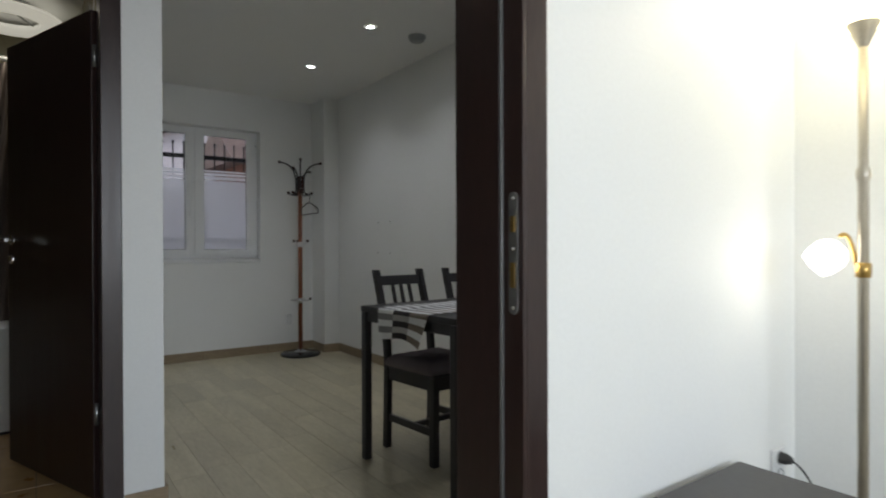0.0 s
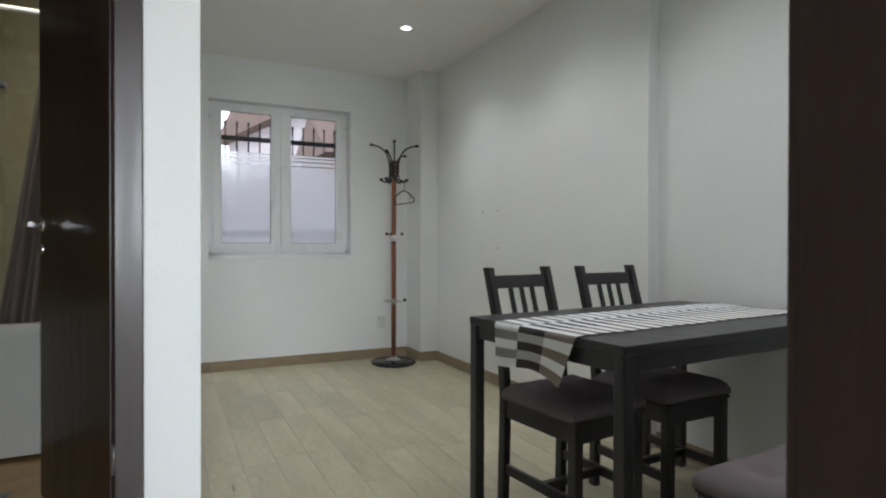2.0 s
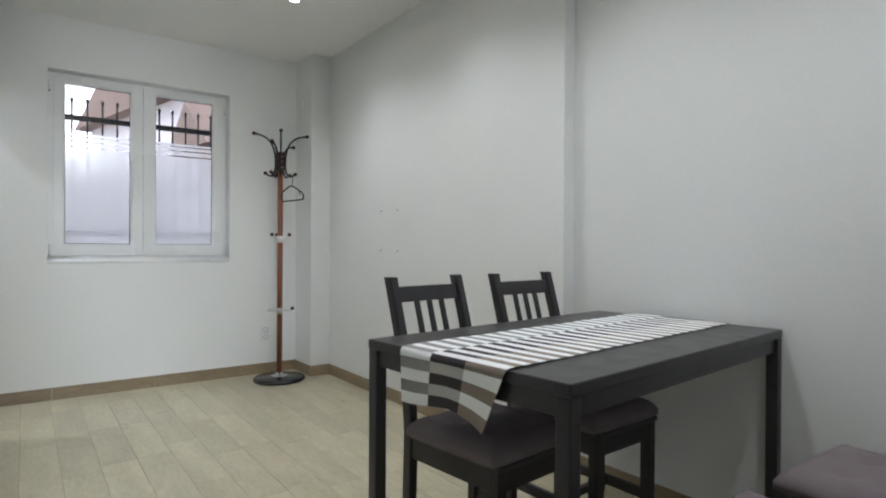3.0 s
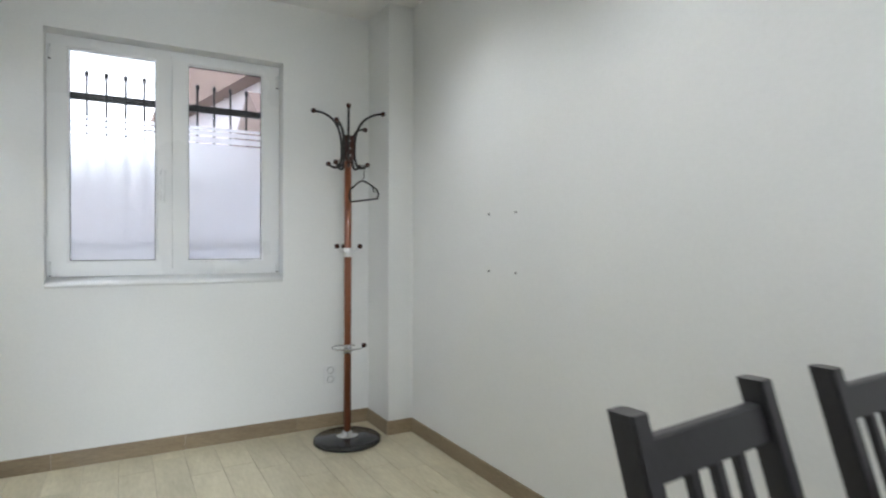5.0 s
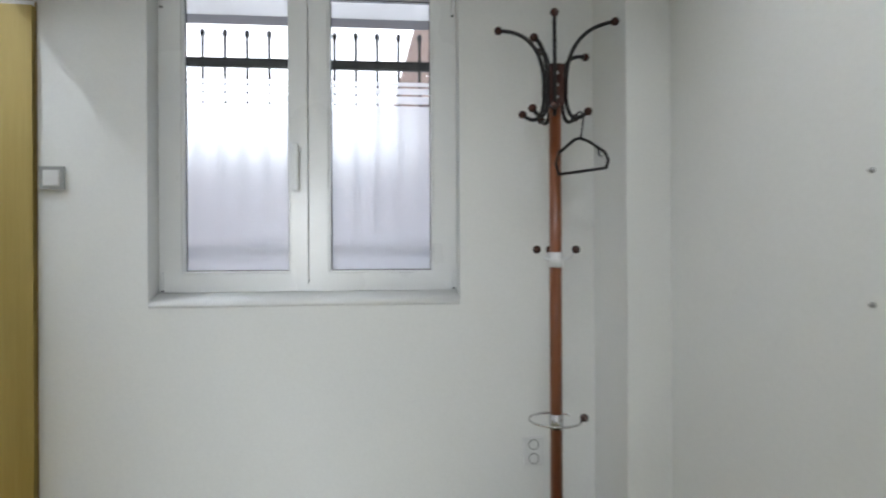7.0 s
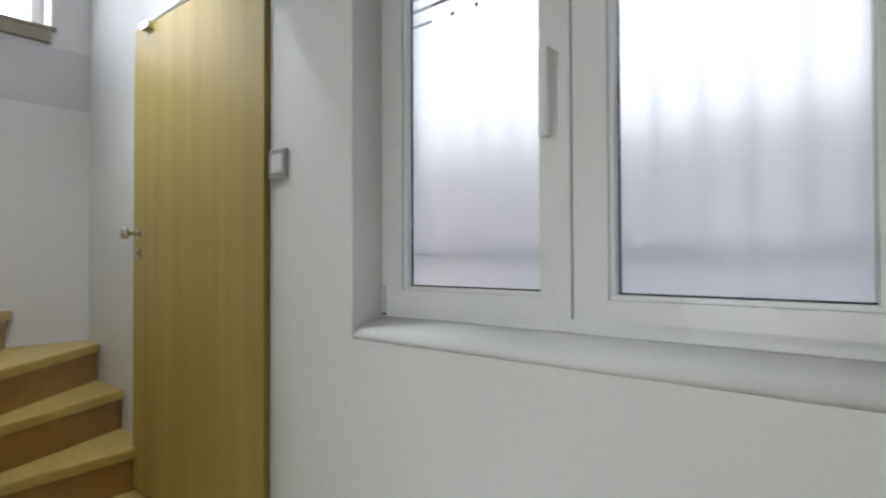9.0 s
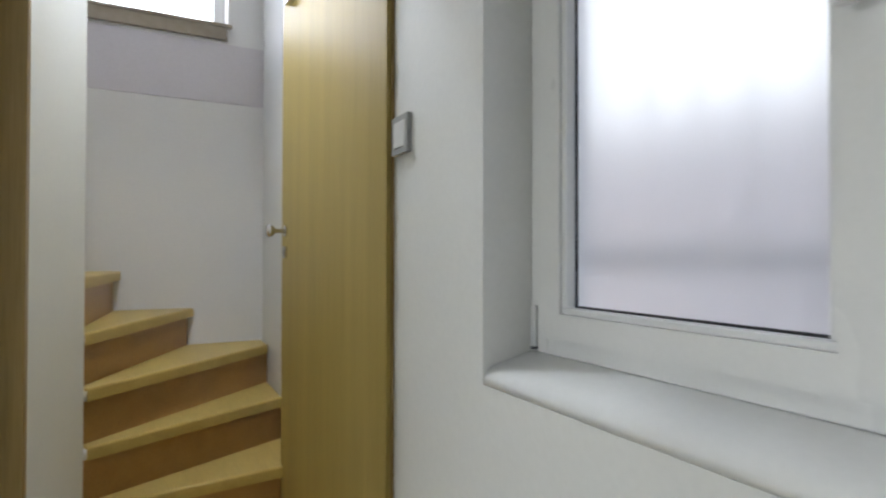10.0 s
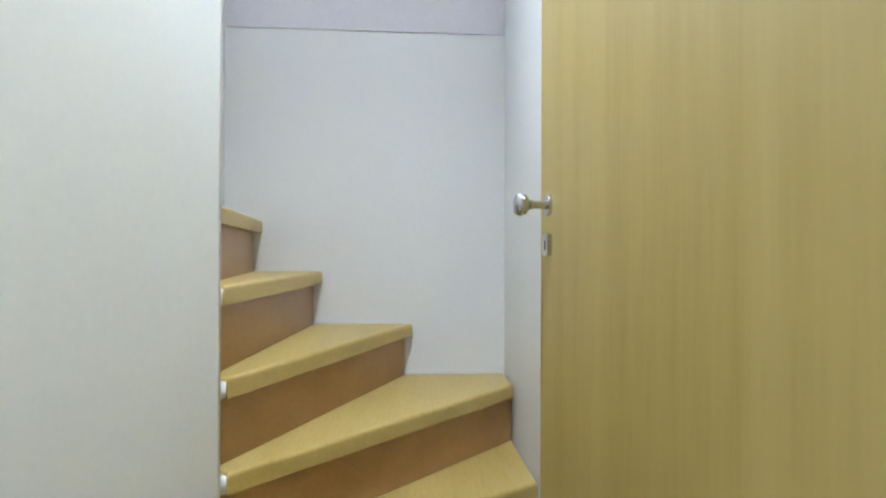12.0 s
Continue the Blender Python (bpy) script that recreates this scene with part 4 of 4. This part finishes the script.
def bath_tap():
    t = thing("bath_tap", pose(-0.17, 4.7745, 0.845), "chrome bath mixer tap with a shower hose", "tap")
    part("body", tube([(-0.08, -0.06, 0), (0.08, -0.06, 0)], 0.022, 16), CHROME, t)
    for x in (-0.075, 0.075):
        part("wall_flange", lathe([(0, 0.06), (0.014, 0.06), (0.016, 0.012), (0.03, 0.01), (0.032, 0)], 20, pose(x, 0, 0, 90, 0, 0)), CHROME, t)
    part("lever", tube(arc((0, -0.06, 0.022), (-0.01, -0.08, 0.07), (-0.06, -0.14, 0.075), 8), 0.009, 10), CHROME, t)
    part("spout", tube(arc((0, -0.07, -0.005), (0.0, -0.16, 0.0), (0.0, -0.18, -0.045), 8), 0.013, 12), CHROME, t)
    part("hose", tube(arc((0.06, -0.075, 0), (0.12, -0.09, 0.04), (0.135, -0.09, -0.10), 10) + arc((0.137, -0.09, -0.13), (0.15, -0.09, -0.25), (0.10, -0.11, -0.33), 8), 0.008, 10), CHROME, t)
    part("hose", tube(arc((0.0, -0.075, -0.02), (0.015, -0.09, -0.1), (0.0, -0.1, -0.30), 8), 0.008, 10), CHROME, t)
    return t


bath_tap()


def curtain():
    c = thing("shower_curtain", pose(0, 0, 0), "grey-brown shower curtain gathered at the end of the bath", "curtain")
    bm = bmesh.new()
    nz, nu = 24, 60
    grid = []
    for i in range(nz + 1):
        z = 2.04 - (2.04 - 0.60) * i / nz
        k = i / nz
        left = 0.292 - 0.20 * k ** 1.1
        right = 0.62
        row = []
        for j in range(nu + 1):
            u = j / nu
            x = left + (right - left) * u
            amp = 0.022 + 0.012 * k
            y = 4.115 + amp * math.sin(u * 44 + 0.6 * math.sin(k * 3)) + 0.006 * math.sin(u * 97 + k * 5) + 0.05 * k
            row.append(bm.verts.new((x, y, z)))
        grid.append(row)
    for i in range(nz):
        for j in range(nu):
            bm.faces.new((grid[i][j], grid[i][j + 1], grid[i + 1][j + 1], grid[i + 1][j])).smooth = True
    sheet = part("sheet", bm, CURTAIN, c)
    mod = sheet.modifiers.new("thickness", "SOLIDIFY")
    mod.thickness = 0.0015
    for k in range(7):
        x = 0.305 + 0.05 * k
        part("ring", tube([(x, 4.10 + 0.02 * math.cos(a), 2.06 + 0.02 * math.sin(a) - 0.003) for a in (radians(30 * q) for q in range(13))], 0.0025, 6), PLASTIC_WHITE, c)
    return c


curtain()
rod = thing("curtain_rod", pose(0, 0, 0), "white shower curtain rod across the bathroom", "curtain rod")
part("rod", tube([(-1.169, 4.10, 2.066), (0.684, 4.10, 2.058)], 0.0125, 14), PLASTIC_WHITE, rod)
for x, a in ((-1.1695, 90), (0.6845, -90)):
    part("flange", lathe([(0.013, 0.014), (0.026, 0.012), (0.028, 0)], 20, pose(x, 4.10, 2.06, 0, a, 0)), PLASTIC_WHITE, rod)

hk = thing("towel_hook", pose(-0.033, 4.7745, 1.868), "small chrome holder on the tiled wall", "hook")
part("plate", boxes((-0.045, 0.045, -0.012, 0, -0.022, 0.022), bevel=0.004), STEELPLATE, hk)
part("tray", boxes((-0.042, 0.042, -0.05, -0.0125, -0.018, 0.006), bevel=0.004), STEELPLATE, hk)

cab = thing("wall_cabinet", pose(-0.62, 3.92, 1.86), "dark brown wooden wall cabinet in the bathroom", "cabinet")
part("body", boxes((-0.549, 0.55, -0.17, 0.07, 0.0, 0.16), bevel=0.004), DARKWOOD, cab)

bl = thing("ceiling_lamp", pose(0.34, 4.27, 2.42), "round white glowing ceiling lamp in the bathroom", "ceiling lamp")
part("base", lathe([(0, 0), (0.12, 0), (0.12, -0.018), (0.10, -0.022), (0, -0.022)], 40), PLASTIC_GREY, bl)
part("ring_tube", lathe([(0.205 + 0.062 * math.cos(a), -0.085 + 0.030 * math.sin(a)) for a in (radians(24 * k) for k in range(16))], 48), GLOW_BATH, bl, "glowing ring tube")
for turn in (40, 160, 280):
    part("spoke", tube([(0.0, 0.0, -0.026), (0.15 * math.cos(radians(turn)), 0.15 * math.sin(radians(turn)), -0.075)], 0.005, 8), PLASTIC_GREY, bl)
lamp("bath_light", "SPOT", look((0.30, 3.93, 2.29), (0.30, 3.80, 0)), BATH_W, (1.0, 0.88, 0.66), 0.08, spot=160)

dr = thing("floor_drain", pose(0.178, 3.645, 0.0245, 0, 0, 0), "square metal floor drain in the bathroom tiles", "drain")
part("rim", boxes((-0.065, -0.055, -0.065, 0.065, 0, 0.003), (0.055, 0.065, -0.065, 0.065, 0, 0.003), (-0.055, 0.055, -0.065, -0.055, 0, 0.003), (-0.055, 0.055, 0.055, 0.065, 0, 0.003)), STEELPLATE, dr)
part("pit", boxes((-0.055, 0.055, -0.055, 0.055, 0, 0.0008)), GASKET, dr)
for k in range(7):
    part("bar", boxes((-0.055, 0.055, -0.046 + 0.0155 * k - 0.0035, -0.046 + 0.0155 * k + 0.0035, 0.0009, 0.0028)), STEELPLATE, dr)


# ---- outside ----
ground = setting("ground", boxes((-60, 60, 6.07, 120, -0.5, -0.3)), CONCRETE, "grey concrete yard outside the window", "ground")


def railing():
    r = thing("railing", pose(0, 6.2, 0), "black iron railing with pointed bars outside the window", "railing")
    part("top_rail", boxes((0.2, 3.2, -0.012, 0.012, 1.908, 1.948), bevel=0.003), BLACKMETAL, r)
    part("bottom_rail", boxes((0.2, 3.2, -0.012, 0.012, 1.078, 1.113), bevel=0.003), BLACKMETAL, r)
    x = 0.286
    while x < 3.2:
        part("bar", tube([(x, 0, 0.62), (x, 0, 2.04), (x, 0, 2.046), (x, 0, 2.058), (x, 0, 2.071), (x, 0, 2.076)], [0.0065, 0.0065, 0.010, 0.0125, 0.009, 0.002], 8), BLACKMETAL, r)
        x += 0.0956
    for x in (0.2, 3.2):
        part("post", boxes((x - 0.02, x + 0.02, -0.02, 0.02, -0.3, 2.1), bevel=0.003), BLACKMETAL, r)
    return r


railing()
canopy = thing("eave", pose(0, 0, 0), "grey eave beam of the roof over the yard", "eave")
part("beam", boxes((-3, 6, 7.15, 7.30, 2.52, 2.66), bevel=0.004), CONCRETE, canopy)
part("post", boxes((-3, -2.9, 7.15, 7.3, -0.3, 2.52)), CONCRETE, canopy)
part("post", boxes((5.9, 6, 7.15, 7.3, -0.3, 2.52)), CONCRETE, canopy)


def house(name, m, w, d, h, wall, label, roof_h=1.2, windows=()):
    b = thing(name, m, label, "house")
    part("wall", boxes((-w / 2, w / 2, 0, d, -0.3, h)), wall, b)
    bm = bmesh.new()
    o = 0.25
    a = [bm.verts.new(p) for p in ((-w / 2 - o, -o, h), (w / 2 + o, -o, h), (w / 2 + o, d + o, h), (-w / 2 - o, d + o, h))]
    e = [bm.verts.new(p) for p in ((-w / 2 - o, d / 2, h + roof_h), (w / 2 + o, d / 2, h + roof_h))]
    for f in ((a[0], a[1], e[1], e[0]), (a[2], a[3], e[0], e[1]), (a[1], a[2], e[1]), (a[3], a[0], e[0]), (a[3], a[2], a[1], a[0])):
        bm.faces.new(f)
    bmesh.ops.recalc_face_normals(bm, faces=bm.faces[:])
    part("roof", bm, ROOF, b)
    for x, z in windows:
        wd = part("window", boxes((x - 0.45, x + 0.45, -0.04, 0.0, z, z + 1.1)), PVC, b)
        part("pane", boxes((x - 0.38, x - 0.03, -0.045, -0.0405, z + 0.07, z + 1.03), (x + 0.03, x + 0.38, -0.045, -0.0405, z + 0.07, z + 1.03)), BLACKMETAL, wd)
    return b


backdrop_sky = setting("backdrop_sky", boxes((-120, 120, 75, 75.5, -1, 70)), glow("overcast_sky_glow", (0.95, 0.97, 1.0), OVERCAST), "plain bright overcast sky in the distance", "sky")
house("neighbour_house", pose(5.6, 11.0, 0, 0, 0, 12), 5.0, 5.0, 3.4, STUCCO, "pink stuccoed neighbouring house with a brown roof", 1.4, ((-1.2, 1.0), (1.0, 1.0)))
house("neighbour_house", pose(12.5, 13.0, 0, 0, 0, -5), 6.0, 6.0, 5.0, STUCCO_WHITE, "white neighbouring house with a brown roof", 1.6, ((-1.6, 1.0), (1.2, 1.0), (-1.6, 3.2), (1.2, 3.2)))
house("brick_shed", pose(3.9, 9.4, 0, 0, 0, 4), 1.6, 1.4, 2.35, BRICK, "red brick shed with a sloping roof", 0.7)
yard_wall = thing("yard_wall", pose(0, 8.6, 0), "low pink rendered yard wall", "wall")
part("render", boxes((-8, 12, 0, 0.2, -0.3, 1.75)), STUCCO, yard_wall)
part("coping", boxes((-8, 12, -0.03, 0.23, 1.75, 1.8)), CONCRETE, yard_wall)

stair_sky = setting("backdrop", boxes((-2.6, -2.59, 3.5, 7.5, 1.2, 5.0)), glow("bright_sky_glow", (0.93, 0.94, 1.0), SKYGLOW), "bright overcast sky outside the stair window", "sky")
lamp("stair_daylight", "AREA", look((-1.13, 5.245, 2.5), (0, 5.245, 1.9)), STAIR_W, (0.92, 0.92, 1.0), 0.6, 0.55)


# Area lamp in an unseen, assumed window; added to brighten the hall side.
lamp("unseen_living_daylight", "AREA", look((0.4, -2.98, 1.55), (0.4, 0, 1.5)), LIVING_W, (0.93, 0.97, 1.0), 1.9, 1.3)
# Area lamp hung out of view above the window, added to boost skylight indoors.
lamp("window_sky_fill", "AREA", look((1.7, 6.75, 3.35), (1.9, 4.9, 0.8)), WINDOW_W, (0.93, 0.97, 1.0), 2.2, 0.9)
# Unseen soffit and spot, added to light the rounded wall, steps and door.
soffit = setting("ceiling_landing", boxes((-0.25, 0.598, 5.032, 5.768, 2.60, 2.66)), CEILING, "unseen lowered white ceiling added above the stair landing", "ceiling")
st = thing("ceiling_spot", pose(0.20, 5.40, 2.60), "unseen lit ceiling spotlight added above the landing", "spotlight", group="ceiling spots")
part("ring", lathe([(0.025, -0.0005), (0.028, -0.008), (0.040, -0.006), (0.044, 0)], 32), CHROME, st)
part("lens", lathe([(0, -0.002), (0.025, -0.002)], 28), GLOW_SPOT, st, "glowing lens")
lamp("spot_light", "SPOT", look((0.20, 5.40, 2.585), (0.20, 5.40, 0)), LANDING_W, (0.95, 0.98, 1.0), 0.03, spot=108)


# ---- pieces of floors and walls, last ----
def planks():
    w, l, g = 0.15, 0.60, 0.0016
    full = mesh_of("plank", boxes((0, w - g, 0, l - g, -0.006, 0.0), bevel=0.0008), PLANK)
    rng = random.Random(4)
    count = 0
    far = bmesh.new()
    regions = [(0.90, 2.985, 1.25, 5.77), (-0.6, 0.90, 1.25, 2.73), (0.37, 1.22, 0.95, 1.25)]
    for i in range(-15, 25):
        x = 0.05 + i * w
        off = rng.random() * l
        for j in range(-7, 12):
            y = 0.2 + j * l + off
            if x + w < -2.2 or x > 3.0 or y > 5.77 or y + l < -3:
                continue
            near = x > 0.55 and y + l > 1.3
            if near and y < 5.77:
                if y + l > 5.77:
                    ob = piece("plank", mesh_of("plank", boxes((0, w - g, 0, 5.768 - y, -0.006, 0.0), bevel=0.0008), PLANK), floor, (x, y, 0))
                else:
                    ob = piece("plank", full, floor, (x, y, 0))
                count += 1
            else:
                box(far, x, x + w - g, y, min(5.768, y + l - g), -0.006, -0.0002)
    rest = part("far_planks", far, PLANK, floor)
    rest["kind"] = "stuff"


planks()


def skirting():
    b = setting("baseboard", boxes((2.9, 2.901, 5.0, 5.01, 0.0, 0.001)), SKIRT, "wood-look tile baseboard", "baseboard")
    h, th = 0.08, 0.009
    def run(a0, a1, axis, at, sign, seg=0.60, start=0.0):
        p = a0
        first_len = seg - start
        while p < a1 - 0.002:
            q = min(a1, p + (first_len if p == a0 else seg))
            if axis == "x":
                bm = boxes((p + 0.0007, q - 0.0007, min(at, at + sign * th), max(at, at + sign * th), 0.0, h), bevel=0.001)
            else:
                bm = boxes((min(at, at + sign * th), max(at, at + sign * th), p + 0.0007, q - 0.0007, 0.0, h), bevel=0.001)
            part("skirting_tile", bm, SKIRT, b)
            p = q
    run(0.712, 2.76, "x", 5.7695, -1, start=0.2)
    run(5.455, 5.76, "y", 2.7595, -1)
    run(2.751, 2.915, "x", 5.4545, -1)
    run(3.03, 5.4455, "y", 2.9145, -1, start=0.35)
    run(1.245, 3.03, "y", 2.9845, -1, start=0.1)
    run(1.31, 2.975, "x", 1.23, 1)
    run(0.737, 0.889, "x", 2.7295, -1)
    for k in range(4):
        a, c = 2.73 + 0.575 * k, 2.73 + 0.575 * (k + 1) - 0.0014
        xa, xc = 0.8808 - (a - 2.85) * 0.0359, 0.8808 - (c - 2.85) * 0.0359
        part("skirting_tile", prism([(xa, a), (xa + 0.009, a), (xc + 0.009, c), (xc, c)], 0, h), SKIRT, b)
    run(1.312, 2.41, "x", 1.0445, -1)
    return b


skirting()


def bath_tiles():
    g = 0.003
    wall_tile = mesh_of("wall_tile", boxes((0, 0.30 - g, -0.005, 0, 0, 0.60 - g), bevel=0.001), BATH_TILE)
    for i in range(7):
        for j in range(4):
            x = -1.20 + 0.30 * i
            z = 0.02 + 0.60 * j
            if x + 0.3 > 0.72:
                continue
            piece("wall_tile", wall_tile, bath_back, (x, 4.775, z))
    floor_tile = mesh_of("floor_tile", boxes((0, 0.33 - g, 0, 0.33 - g, 0, 0.004), bevel=0.001), BATH_FLOOR)
    for i in range(6):
        for j in range(4):
            piece("floor_tile", floor_tile, floor_bath, (-1.19 + 0.33 * i, 2.86 + 0.33 * j, 0.02))


bath_tiles()
